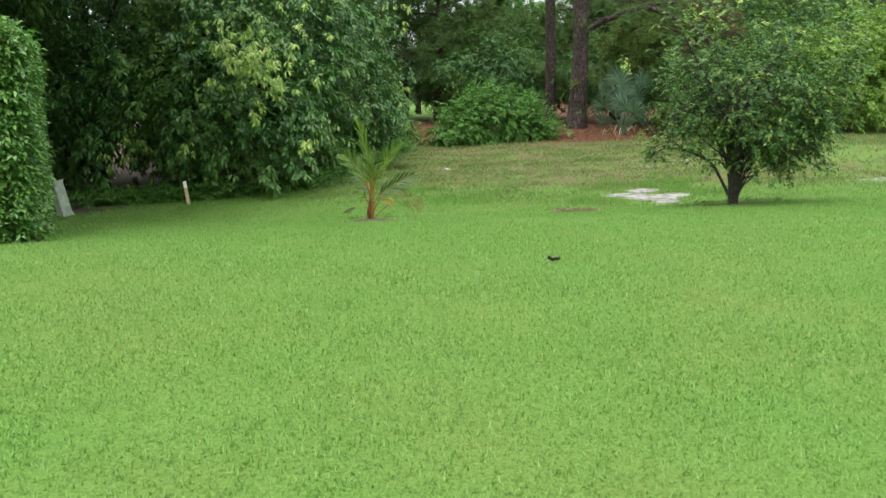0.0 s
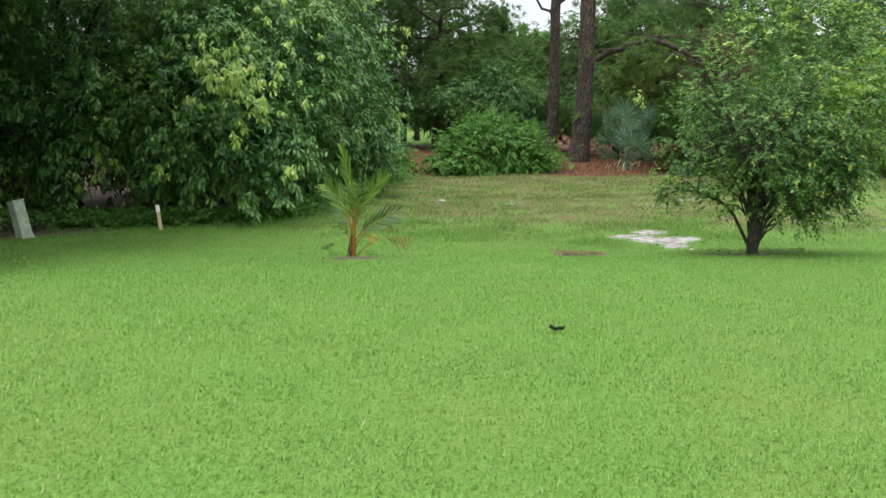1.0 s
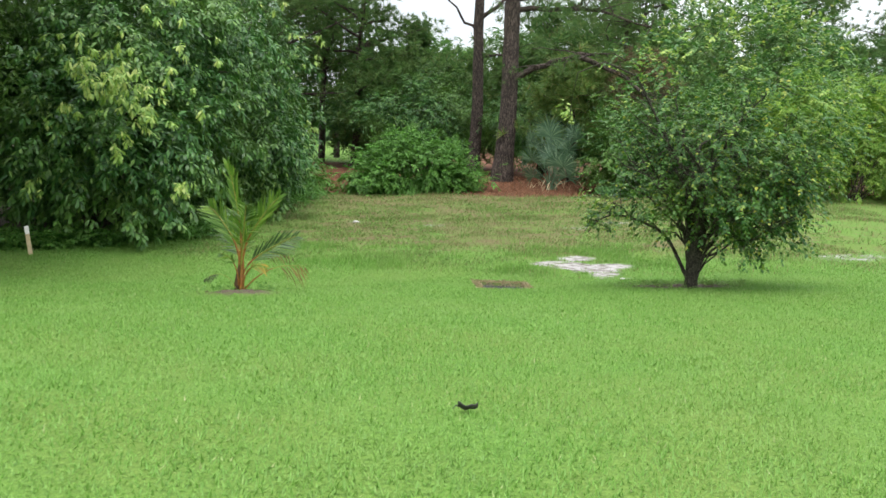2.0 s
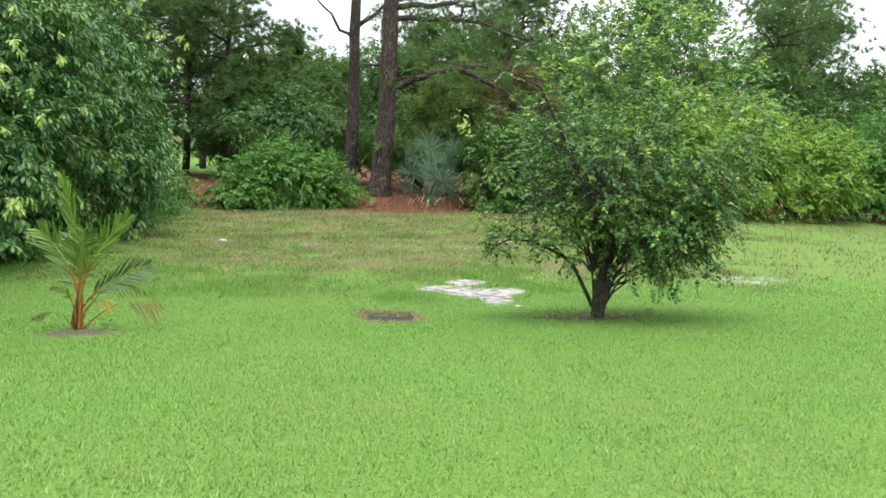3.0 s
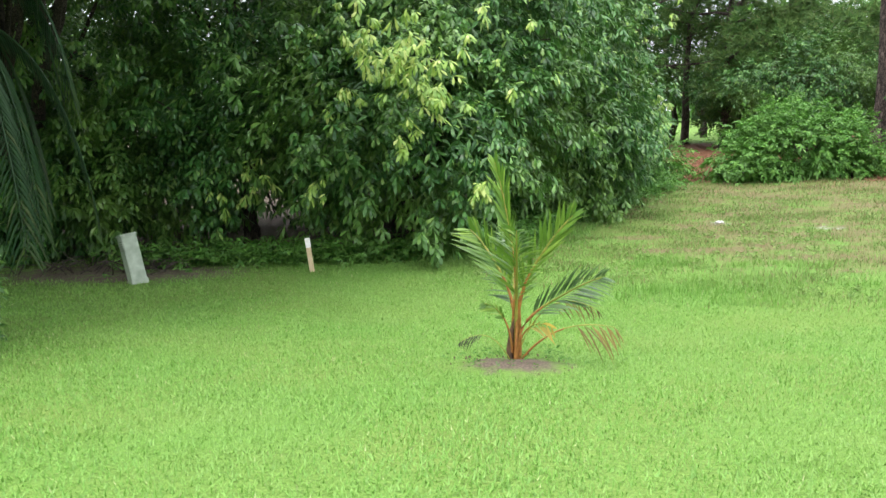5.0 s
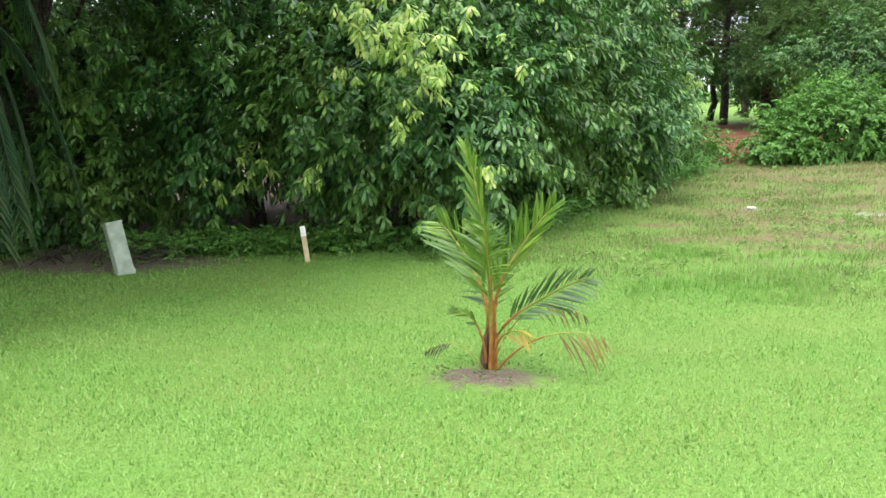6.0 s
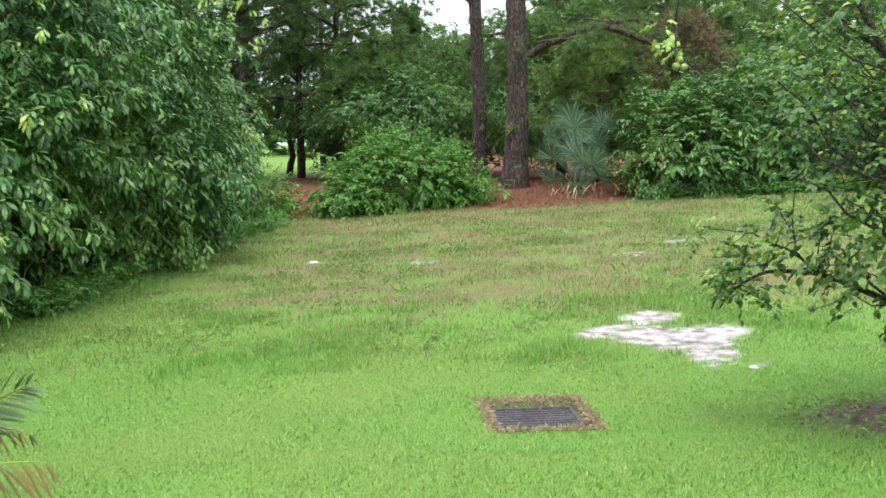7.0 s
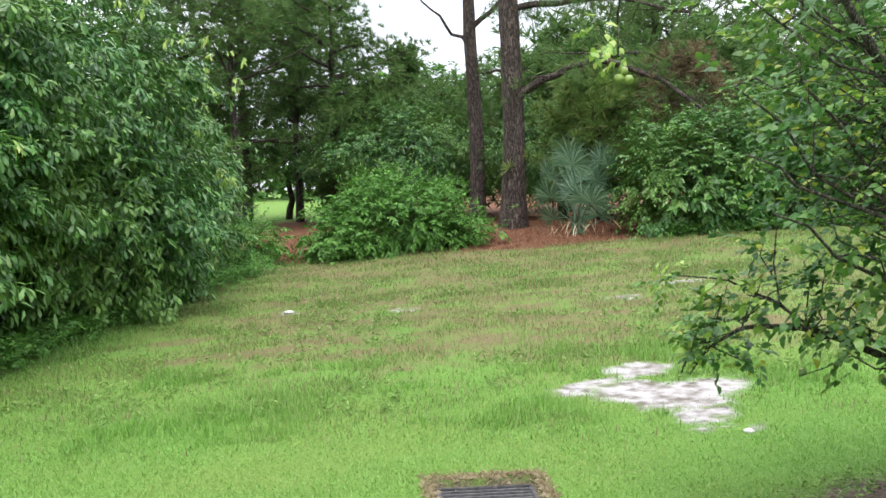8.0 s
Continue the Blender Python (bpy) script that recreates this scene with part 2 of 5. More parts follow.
def mesh_of(name, verts, faces, material, soft=False):
    """A mesh from an array of corners and one of faces (all triangles or all quads)."""
    verts, faces = np.asarray(verts, np.float32).reshape(-1, 3), np.asarray(faces, np.int32)
    me = bpy.data.meshes.new(name)
    me.vertices.add(len(verts))
    me.vertices.foreach_set("co", verts.ravel())
    me.loops.add(faces.size)
    me.loops.foreach_set("vertex_index", faces.ravel())
    me.polygons.add(len(faces))
    me.polygons.foreach_set("loop_start", np.arange(0, faces.size, faces.shape[1], dtype=np.int32))
    me.polygons.foreach_set("use_smooth", np.full(len(faces), soft))
    me.materials.append(material)
    me.update(calc_edges=True)
    return me


def under(ob, parent):
    ob.parent = parent
    return ob


def part(name, bm, material, parent, label="", soft=False):
    """One mesh object out of a bmesh, under a thing or a part."""
    me = bpy.data.meshes.new(name)
    bm.to_mesh(me)
    bm.free()
    me.materials.append(material)
    for f in me.polygons:
        f.use_smooth = soft
    return tagged(under(new(name, me), parent), label)


def piece(name, arrays, material, parent, label="", soft=False, kind=""):
    """One mesh object out of (corners, faces), under a thing or a part."""
    return tagged(under(new(name, mesh_of(name, *arrays, material, soft)), parent), label, kind=kind)


def thing(name, at, label, category, group="", kind=""):
    ob = new(name)
    ob.location = at
    ob.empty_display_size = 0.2
    return tagged(ob, label, category, group, kind)


def unit(v):
    return v / np.maximum(np.linalg.norm(v, axis=-1, keepdims=True), 1e-9)


def join(lists):
    vs, fs, k = [], [], 0
    for v, f in lists:
        vs.append(v), fs.append(f + k)
        k += len(v)
    return np.concatenate(vs), np.concatenate(fs)


def tube(points, radii, sides=8):
    """A round limb along points, with quads and a closed tip."""
    p, r = np.asarray(points, float), np.asarray(radii, float)
    d = unit(np.gradient(p, axis=0))
    ref = np.where(np.abs(d[:, 2:3]) > 0.9, [[1.0, 0, 0]], [[0, 0, 1.0]])
    a = unit(np.cross(d, ref))
    b = np.cross(d, a)
    ang = np.linspace(0, 2 * np.pi, sides, endpoint=False)
    v = p[:, None] + r[:, None, None] * (np.cos(ang)[None, :, None] * a[:, None] + np.sin(ang)[None, :, None] * b[:, None])
    i, j = np.meshgrid(np.arange(len(p) - 1), np.arange(sides), indexing="ij")
    k = (j + 1) % sides
    f = np.stack([i * sides + j, i * sides + k, (i + 1) * sides + k, (i + 1) * sides + j], -1).reshape(-1, 4)
    return v.reshape(-1, 3), f


def bent(a, b, n=7, sag=0.0, wobble=0.0):
    """Points from a to b, bowed up by sag and uneven by wobble."""
    a, b = np.asarray(a, float), np.asarray(b, float)
    t = np.linspace(0, 1, n)[:, None]
    p = a + (b - a) * t
    p[:, 2] += (4 * sag * t * (1 - t))[:, 0]
    w = rng.normal(0, wobble, (n, 3))
    w[0] = w[-1] = 0
    return p + w


def leaves(base, way, normal, length, width, fold=0.2, droop=0.12, full=False):
    """Leaves folded along the midrib: two triangles each, or four where full."""
    base, way = np.asarray(base, float), unit(np.asarray(way, float))
    side = unit(np.cross(way, normal))
    up = np.cross(side, way)
    length, width = (np.broadcast_to(x, len(base))[:, None] for x in (length, width))
    tip = base + way * length - np.array([0, 0, 1.0]) * droop * length
    n = len(base)
    if full == "obovate":
        a = [base + way * length * t + q * side * width * 0.5 + up * width * fold - np.array([0, 0, 1.0]) * droop * length * t * t
             for t, q in ((0.38, -0.62), (0.74, -1), (0.74, 1), (0.38, 0.62))]
        v = np.stack([base, a[0], a[1], tip, a[2], a[3]], 1)
        f = np.array([(0, 1, 5), (1, 2, 5), (2, 4, 5), (2, 3, 4)])
    elif full:
        a = [base + way * length * t + s * side * width * 0.5 + up * width * fold - np.array([0, 0, 1.0]) * droop * length * t * t
             for t, s in ((0.3, -1), (0.68, -0.8), (0.68, 0.8), (0.3, 1))]
        v = np.stack([base, a[0], a[1], tip, a[2], a[3]], 1)
        f = np.array([(0, 1, 5), (1, 2, 5), (2, 4, 5), (2, 3, 4)])
    else:
        l, r = (base + way * length * 0.45 + s * side * width * 0.5 + up * width * fold for s in (-1, 1))
        v = np.stack([base, l, tip, r], 1)
        f = np.array([(0, 1, 2), (0, 2, 3)])
    k = v.shape[1]
    return v.reshape(-1, 3), (f[None] + (np.arange(n) * k)[:, None, None]).reshape(-1, 3)


def sphere_ways(n):
    return unit(rng.normal(size=(n, 3)))


def sprigs(at, out, count, length, leaf, width, droop=0.5, full=False, hang=0.35):
    """Leaflets set in pairs along drooping twigs that start at each of the places."""
    n = len(at)
    out = unit(out + rng.normal(0, 0.45, (n, 3)) - np.array([0, 0, droop]))
    t = np.repeat(np.linspace(0.15, 1, count)[None], n, 0).ravel()
    p, o = np.repeat(at, count, 0), np.repeat(out, count, 0)
    size = np.repeat(rng.uniform(0.75, 1.25, n), count)
    side = unit(np.cross(o, np.array([0, 0, 1.0])) + 1e-4)
    s = np.tile(np.where(np.arange(count) % 2, 1.0, -1.0), n)[:, None]
    base = p + o * (t * length * size)[:, None] - np.array([0, 0, 1.0]) * (0.25 * length * t ** 2)[:, None]
    way = o * 0.7 + side * s * 0.95 * (1.15 - 0.6 * t)[:, None] - np.array([0, 0, hang]) + rng.normal(0, 0.25, (n * count, 3))
    normal = np.array([0, 0, 1.0]) + rng.normal(0, 0.4, (n * count, 3)) + o * 0.5
    return leaves(base, way, normal, leaf * size * rng.uniform(0.7, 1.15, n * count), width * size, full=full)


def rosettes(at, out, count, twig, leaf, width, hang=0.55):
    """Paddle-shaped leaves that hang in whorls round the ends of short twigs."""
    n = len(at)
    axis = unit(out + rng.normal(0, 0.5, (n, 3)) - np.array([0, 0, 0.35]))
    size = np.repeat(rng.uniform(0.75, 1.2, n), count)
    o, p = np.repeat(axis, count, 0), np.repeat(at, count, 0)
    t = np.tile(np.linspace(0.25, 1, count), n)
    first = unit(np.cross(o, np.array([0.2, 0.1, 1.0])))
    second = np.cross(o, first)
    turn = np.tile(np.arange(count) * 2.399, n) + np.repeat(rng.uniform(0, 6.3, n), count)
    ring = np.cos(turn)[:, None] * first + np.sin(turn)[:, None] * second
    way = o * (0.35 + 0.5 * t)[:, None] + ring * (1.05 - 0.45 * t)[:, None] - np.array([0, 0, hang]) + rng.normal(0, 0.15, (n * count, 3))
    normal = o * 0.6 + np.array([0, 0, 0.8]) + ring * 0.3 + rng.normal(0, 0.25, (n * count, 3))
    return leaves(p + o * (t * twig * size)[:, None], way, normal, leaf * size * rng.uniform(0.7, 1.12, n * count), width * size, 0.16, 0.16, "obovate")


def hanging_crown(centre, radii, boughs, per, leaf, width, face=None):
    """A crown of separate hanging sprays with dark hollows between them."""
    c, w = crown_boughs(centre, radii, boughs, -0.9, face)
    c = np.asarray(centre) + (c - np.asarray(centre)) * rng.uniform(0.70, 1.14, (len(c), 1))
    fall = unit(w * np.array([0.6, 0.6, 0.3]) - np.array([0, 0, 0.75]) + rng.normal(0, 0.25, w.shape))
    s = rng.uniform(-0.15, 0.6, (len(c), per))
    at = (c[:, None] + fall[:, None] * s[..., None]).reshape(-1, 3) + rng.normal(0, 1, (len(c) * per, 3)) * np.array([0.15, 0.15, 0.09])
    return rosettes(at, np.repeat(w, per, 0), 8, 0.16, leaf, width)


def crown_boughs(centre, radii, n, low=-0.9, face=None):
    """Places and outward ways of boughs on the shell of an uneven crown."""
    w = sphere_ways(int(n * 3))
    if face is not None:
        w = w[(w @ np.asarray(face, float)) > -0.25]
    w = w[w[:, 2] > low][:n]
    lump = np.array([noise.noise(Vector(q * 1.7) + Vector(centre)) for q in w])
    r = rng.uniform(0.74, 1.0, len(w)) * (1 + 0.3 * lump)
    return np.asarray(centre) + w * np.asarray(radii) * r[:, None], unit(w / np.asarray(radii))


def crown(centre, radii, boughs, per, spread, twig, leaf, width, count=8, droop=0.5, low=-0.9, face=None, full=False):
    """A crown of many boughs, each a loose cluster of leafy twigs."""
    c, w = crown_boughs(centre, radii, boughs, low, face)
    at = np.repeat(c, per, 0) + rng.normal(0, 1, (len(c) * per, 3)) * np.array([spread, spread, spread * 0.6])
    return sprigs(at, np.repeat(w, per, 0), count, twig, leaf, width, droop, full)


def tufts(at, way, per, length, width):
    """Pine needles in bottle-brush tufts."""
    n = len(at)
    w = unit(np.repeat(unit(way), per, 0) * 0.8 + sphere_ways(n * per))
    L = rng.uniform(0.7, 1.1, n * per) * length
    p = np.repeat(at, per, 0)
    side = unit(np.cross(w, sphere_ways(n * per))) * width
    tip = p + w * L[:, None] - np.array([0, 0, 1.0]) * (L * 0.15)[:, None]
    v = np.stack([p - side, p + side, tip], 1).reshape(-1, 3)
    return v, np.arange(n * per * 3).reshape(-1, 3)


# ---- the lie of the land ----
KNOTS_Y = (-60, 0, 5.5, 8.5, 12, 14.5, 18, 23, 31, 34, 60, 200, 600)
KNOTS_Z = (-0.2, 0, 0.04, -0.1, -0.47, -0.68, -0.7, -0.66, -0.45, -0.15, 0.1, 0.2, 0.2)
HUMPS = ((1.07, 5.8, 0.013), (-0.8, 12.04, 0.009), (4.78, 12.23, 0.032), (2.7, 14.7, -0.07), (4.6, 15.9, -0.12), (-4.84, 16.9, 0.03), (-6.92, 15.8, 0.041), (0.62, 22.8, -0.018), (0.55, 31.3, -0.087), (5.9, 33.2, 0.092))
GRATE, GRATE_Z = (2.70, 13.95), -0.65


def land(x, y):
    """The height of the lawn: a bank that falls to a swale and climbs to the wood."""
    x, y = np.asarray(x, float), np.asarray(y, float)
    z = np.interp(y, KNOTS_Y, KNOTS_Z) * 0.5 + 0.25 * (np.interp(y - 0.7, KNOTS_Y, KNOTS_Z) + np.interp(y + 0.7, KNOTS_Y, KNOTS_Z))
    z = z + 0.05 * smooth(4, 12, y) * (1 - smooth(25, 50, y)) * np.clip(x - 1, -15, 12)
    for px, py, h in HUMPS:
        z = z + h * np.exp(-((x - px) ** 2 + (y - py) ** 2) / 5.12)
    level = 1 - smooth(0.5, 1.3, np.hypot(x - GRATE[0], y - GRATE[1]))
    return z + (GRATE_Z - z) * level


def pit(x, y):
    """One inside the drain's pit, none outside."""
    dx, dy = np.abs(x - GRATE[0]), np.abs(y - GRATE[1])
    return (1 - smooth(0.31, 0.36, dx)) * (1 - smooth(0.30, 0.35, dy))


def blot(x, y, cx, cy, rx, ry, turn=0.0):
    """One in the middle of a worn patch, falling to none outside it."""
    c, s = math.cos(turn), math.sin(turn)
    dx, dy = (x - cx) * c + (y - cy) * s, (y - cy) * c - (x - cx) * s
    return 1 - smooth(0.45, 1.25, np.sqrt((dx / rx) ** 2 + (dy / ry) ** 2))


def sand_at(x, y):
    return np.maximum.reduce([1.15 * blot(x, y, 4.5, 16.3, 0.75, 0.42, -0.9), 0.95 * blot(x, y, 3.95, 16.75, 0.45, 0.22, 0.5), 1.05 * blot(x, y, 4.95, 16.35, 0.50, 0.36), 1.0 * blot(x, y, 4.62, 17.2, 0.4, 0.32),
                              1.05 * blot(x, y, 4.65, 15.55, 0.34, 0.26, 0.8), 0.7 * blot(x, y, 4.82, 15.0, 0.14, 0.12), 0.65 * blot(x, y, 4.54, 15.1, 0.16, 0.1), 0.55 * blot(x, y, 0.62, 22.8, 0.3, 0.25), 0.5 * blot(x, y, 2.4, 22.0, 0.35, 0.25),
                              0.55 * blot(x, y, 6.9, 22.5, 0.5, 0.3), 0.55 * blot(x, y, 5.6, 21.4, 0.4, 0.3), 0.5 * blot(x, y, 9.5, 16.5, 1.2, 0.5)])


def soil_at(x, y):
    dx, dy = np.abs(x - GRATE[0]), np.abs(y - GRATE[1])
    ring = (1 - smooth(0.31, 0.41, dx)) * (1 - smooth(0.30, 0.40, dy))
    return np.maximum.reduce([0.95 * blot(x, y, -0.78, 11.9, 0.42, 0.34), 1.1 * blot(x, y, 4.85, 12.75, 0.8, 0.62), ring, 0.8 * blot(x, y, -8.0, 16.6, 2.5, 1.1), smooth(-3.6, -4.6, x) * smooth(18.4, 19.5, y) * (1 - smooth(50, 60, y))])


def straw_edge(x):
    return 30.4 + 0.5 * np.sin(x * 0.9) - 0.10 * np.clip(x - 4, 0, 30) - 0.8 * np.exp(-((x - 7) / 2.5) ** 2)


def straw_at(x, y):
    return smooth(-0.4, 0.9, y - straw_edge(x)) * (1 - smooth(43, 48, y) * (x < 4)) * smooth(-2.6, -1.2, x) * (1 - 0.85 * smooth(11.5, 13.5, x) * (y < 34))


WORN = ((-0.26, 19.3), (0.8, 19.4), (1.83, 18.9), (3.3, 19.1), (4.15, 21.2), (5.1, 20.1), (2.78, 21.4), (1.0, 24.0), (-0.65, 20.8), (4.0, 23.9), (5.9, 21.0), (2.2, 22.9), (6.6, 18.6), (0.2, 22.0))


def mottle(x, y, scale):
    """Uneven patches of growth, none to one, longer across the slope."""
    x, y = np.asarray(x, float), np.asarray(y, float)
    f = [noise.noise(Vector((a * scale * 0.75, b * scale, 4.2))) + 0.6 * noise.noise(Vector((a * scale * 2.1, b * scale * 2.9, 9.1))) for a, b in zip(x.ravel(), y.ravel())]
    return np.clip(0.5 + 0.75 * np.array(f).reshape(x.shape), 0, 1)


def worn_at(x, y):
    return np.maximum.reduce([blot(x, y, a, b, 0.55, 0.34, 0.2) for a, b in WORN])


def dry_at(x, y):
    rough = (y > 14) & (y < 50) & (x > -4) & (x < 16)
    field = np.full(np.shape(x), 0.5)
    field[rough] = mottle(x[rough], y[rough], 1.4)
    return np.maximum(dry_ground(x, y) * (0.35 + 1.15 * field), 0.95 * worn_at(x, y))


def dry_ground(x, y):
    return (0.60 * smooth(16.3, 19, y + 0.15 * (x - 3)) + 0.18 * smooth(25, 29, y)) * smooth(-2.4, 0.8, x) * (1 - 0.6 * smooth(8, 12, x)) * (1 - smooth(44, 48, y))


def steps(marks):
    out = [np.arange(a, b, s) for a, b, s in marks]
    return np.concatenate(out + [[marks[-1][1]]])


def build_ground():
    gx = steps([(-900, -100, 100), (-100, -20, 8), (-20, -9, 0.8), (-9, 2.1, 0.17), (2.1, 3.3, 0.035), (3.3, 13, 0.17), (13, 40, 0.8), (40, 100, 8), (100, 900, 100)])
    gy = steps([(-900, -100, 100), (-100, -4, 6), (-4, 13.45, 0.2), (13.45, 14.5, 0.035), (14.5, 33, 0.16), (33, 50, 0.5), (50, 110, 5), (110, 1000, 90)])
    x, y = np.meshgrid(gx, gy)
    z = land(x, y) - 0.13 * pit(x, y)
    near = (np.abs(x) < 20) & (y > -5) & (y < 45)
    bump = np.zeros(x.shape)
    bump[near] = [0.006 * noise.noise(Vector((a * 1.3, b * 1.3, 0))) + 0.003 * noise.noise(Vector((a * 5, b * 5, 3))) for a, b in zip(x[near], y[near])]
    z = z + bump * (1 - pit(x, y)) + 0.05 * soil_at(x, y) * (1 - smooth(0.5, 0.9, np.abs(x + 0.8))) * (np.abs(y - 12) < 1)
    k = len(gx)
    i, j = np.meshgrid(np.arange(len(gy) - 1), np.arange(k - 1), indexing="ij")
    f = np.stack([i * k + j, i * k + j + 1, (i + 1) * k + j + 1, (i + 1) * k + j], -1).reshape(-1, 4)
    me = mesh_of("ground", np.stack([x, y, z], -1), f, GROUND, True)
    for name, field in (("sand", sand_at), ("soil", soil_at), ("straw", straw_at), ("dry", dry_at)):
        me.attributes.new(name, "FLOAT", "POINT").data.foreach_set("value", field(x, y).astype(np.float32).ravel())
    tagged(new("ground", me), "mown lawn bank with a swale, sandy patches and a bed of pine straw", "ground", kind="structure")


build_ground()


# ---- grass ----
def blades(n, x0, x1, y0, y1, length, width, lean, keep, bent_blade=True, coarse=None):
    """Blades of grass strewn over a stretch of the lawn: corners and faces."""
    x, y = rng.uniform(x0, x1, n), rng.uniform(y0, y1, n)
    k = rng.random(n) < keep(x, y)
    x, y = x[k], y[k]
    n = len(x)
    a, tilt = rng.uniform(0, 2 * np.pi, n), np.abs(rng.normal(lean, 0.3, n))
    L = length * rng.uniform(0.55, 1.3, n)
    w = width * rng.uniform(0.7, 1.3, n)
    if coarse:
        k = coarse(x, y)
        L, w = L * (0.6 + 0.4 * k), w * k
    out = np.stack([np.cos(a), np.sin(a), np.zeros(n)], -1)
    side = np.stack([-np.sin(a), np.cos(a), np.zeros(n)], -1) * w[:, None] * 0.5
    base = np.stack([x, y, land(x, y) - 0.13 * pit(x, y) - 0.005], -1)
    rise = np.array([0, 0, 1.0])
    mid = base + (out * np.sin(tilt * 0.6)[:, None] + rise * np.cos(tilt * 0.6)[:, None]) * (L * 0.55)[:, None]
    tip = mid + (out * np.sin(tilt * 1.5)[:, None] + rise * np.cos(tilt * 1.5)[:, None]) * (L * 0.45)[:, None]
    if bent_blade:
        v = np.stack([base, mid - side, tip, mid + side], 1)
        f = np.array([(0, 1, 2), (0, 2, 3)])
    else:
        v = np.stack([base - side, base + side, tip], 1)
        f = np.array([(0, 1, 2)])
    return v.reshape(-1, 3), (f[None] + (np.arange(n) * v.shape[1])[:, None, None]).reshape(-1, 3)


def lawn_keep(x, y):
    bare = np.maximum.reduce([sand_at(x, y) * 1.15, soil_at(x, y) * 1.3, 3 * pit(x, y), smooth(15.8, 18.5, y + 0.12 * (x - 3)) * smooth(-2.5, 0.5, x)])
    return 1 - bare


def meadow_keep(x, y):
    bare = np.maximum.reduce([sand_at(x, y) * 1.5, soil_at(x, y) * 1.4, 3 * pit(x, y), 1.15 * straw_at(x, y), 1 - smooth(14.5, 17.5, y + 0.12 * (x - 3))])
    clump = smooth(0.3, 0.75, 0.5 + 0.5 * np.sin(x * 2.1 + 1.3 * np.sin(y * 1.7)) * np.sin(y * 2.6 + 1.1 * np.sin(x * 1.3)))
    return (1 - bare) * (0.22 + 0.78 * clump) * (1 - 0.8 * worn_at(x, y)) * (1.1 - 0.75 * mottle(x, y, 1.4))


def build_grass():
    def near(x, y):
        """One where the lawn is walked, falling off over some metres."""
        d = np.hypot(np.maximum(np.abs(x - 1.2) - 4.6, 0), np.maximum(np.abs(y - 9.0) - 7.6, 0))
        return 0.22 + 0.78 * np.exp(-(d / 2.2) ** 2)

    lawn = join([blades(1900000, -13, 15, 0.6, 20, 0.042, 0.0085, 0.85, lambda x, y: lawn_keep(x, y) * near(x, y), False, lambda x, y: near(x, y) ** -0.5),
                 blades(160000, -13, 15, -8, 0.6, 0.05, 0.014, 0.85, lawn_keep, False),
                 blades(60000, 15, 26, 3, 22, 0.09, 0.018, 0.5, lawn_keep, False),
                 blades(25000, -6, -1.5, 20, 29, 0.10, 0.014, 0.5, lambda x, y: lawn_keep(x, y) * (y < 20 + 2.2 * (x + 3.5) * 1.6), False)])
    tagged(new("lawn_grass", mesh_of("lawn_grass", *lawn, LAWN)), "short bright green mown turf covering the bank", "grass", kind="stuff")
    rough = join([blades(140000, -2.5, 10, 14.5, 24, 0.085, 0.010, 0.6, meadow_keep, False),
                  blades(110000, -2.0, 16, 23, 31.5, 0.10, 0.014, 0.6, meadow_keep, False),
                  blades(30000, 10, 34, 16, 31, 0.11, 0.024, 0.6, meadow_keep, False)])
    tagged(new("rough_grass", mesh_of("rough_grass", *rough, MEADOW)), "sparse weedy grass with dry tufts beyond the swale", "grass", kind="stuff")

    def dry_keep(x, y):
        return np.clip(dry_at(x, y) * 1.1 - 0.3 - sand_at(x, y) - straw_at(x, y), 0, 1)
    withered = blades(110000, -2.5, 11, 16, 31, 0.06, 0.008, 1.1, dry_keep, False)
    tagged(new("withered_grass", mesh_of("withered_grass", *withered, DRY_GRASS)), "tan withered grass in worn patches of the rough", "grass", kind="stuff")
    lush = blades(42000, -0.5, 6.5, 15.6, 19.5, 0.12, 0.009, 0.5, lambda x, y: smooth(0.5, 0.8, 1 - mottle(x, y, 0.9)) * (1 - smooth(18.0, 19.5, y)) * np.clip(1 - 2.5 * sand_at(x, y), 0, 1) * (1 - worn_at(x, y)), False)
    tagged(new("long_grass", mesh_of("long_grass", *lush, LAWN)), "longer bright green tufts beyond the drain", "grass", kind="stuff")

    def ring(x, y):
        dx, dy = np.abs(x - GRATE[0]), np.abs(y - GRATE[1])
        return ((dx < 0.40) & (dy < 0.40) & ~((dx < 0.325) & (dy < 0.315))) * 1.0
    dead = blades(9000, 2.1, 3.3, 13.5, 14.45, 0.06, 0.005, 1.15, ring)
    tagged(new("dead_grass", mesh_of("dead_grass", *dead, DEAD_GRASS)), "pale dead grass runners round the drain", "grass", kind="stuff")

    straw = join([blades(60000, -2, 12, 29.0, 36, 0.20, 0.012, 1.35, lambda x, y: straw_at(x, y), False), blades(14000, 12, 30, 28, 36, 0.22, 0.016, 1.35, lambda x, y: straw_at(x, y), False), blades(9000, 0, 12, 24, 30.5, 0.16, 0.010, 1.4, lambda x, y: smooth(24, 31, y), False)])
    tagged(new("pine_straw", mesh_of("pine_straw", *straw, STRAW)), "loose rust-brown fallen pine needles under the pines", "pine straw", kind="stuff")
    # flat weeds between the tufts
    n = 5200
    x, y = rng.uniform(-3, 11, n), rng.uniform(16.3, 27, n)
    k = (rng.random(n) < lawn_keep(x, y * 0 + 14.0) * (1 - sand_at(x, y)) * (1 - soil_at(x, y))) & (np.sin(x * 1.7 + 2 * np.sin(y * 0.9)) * np.sin(y * 1.3 + x * 0.4) > -0.1) & (x > -2.6 + 0.2 * (y - 18))
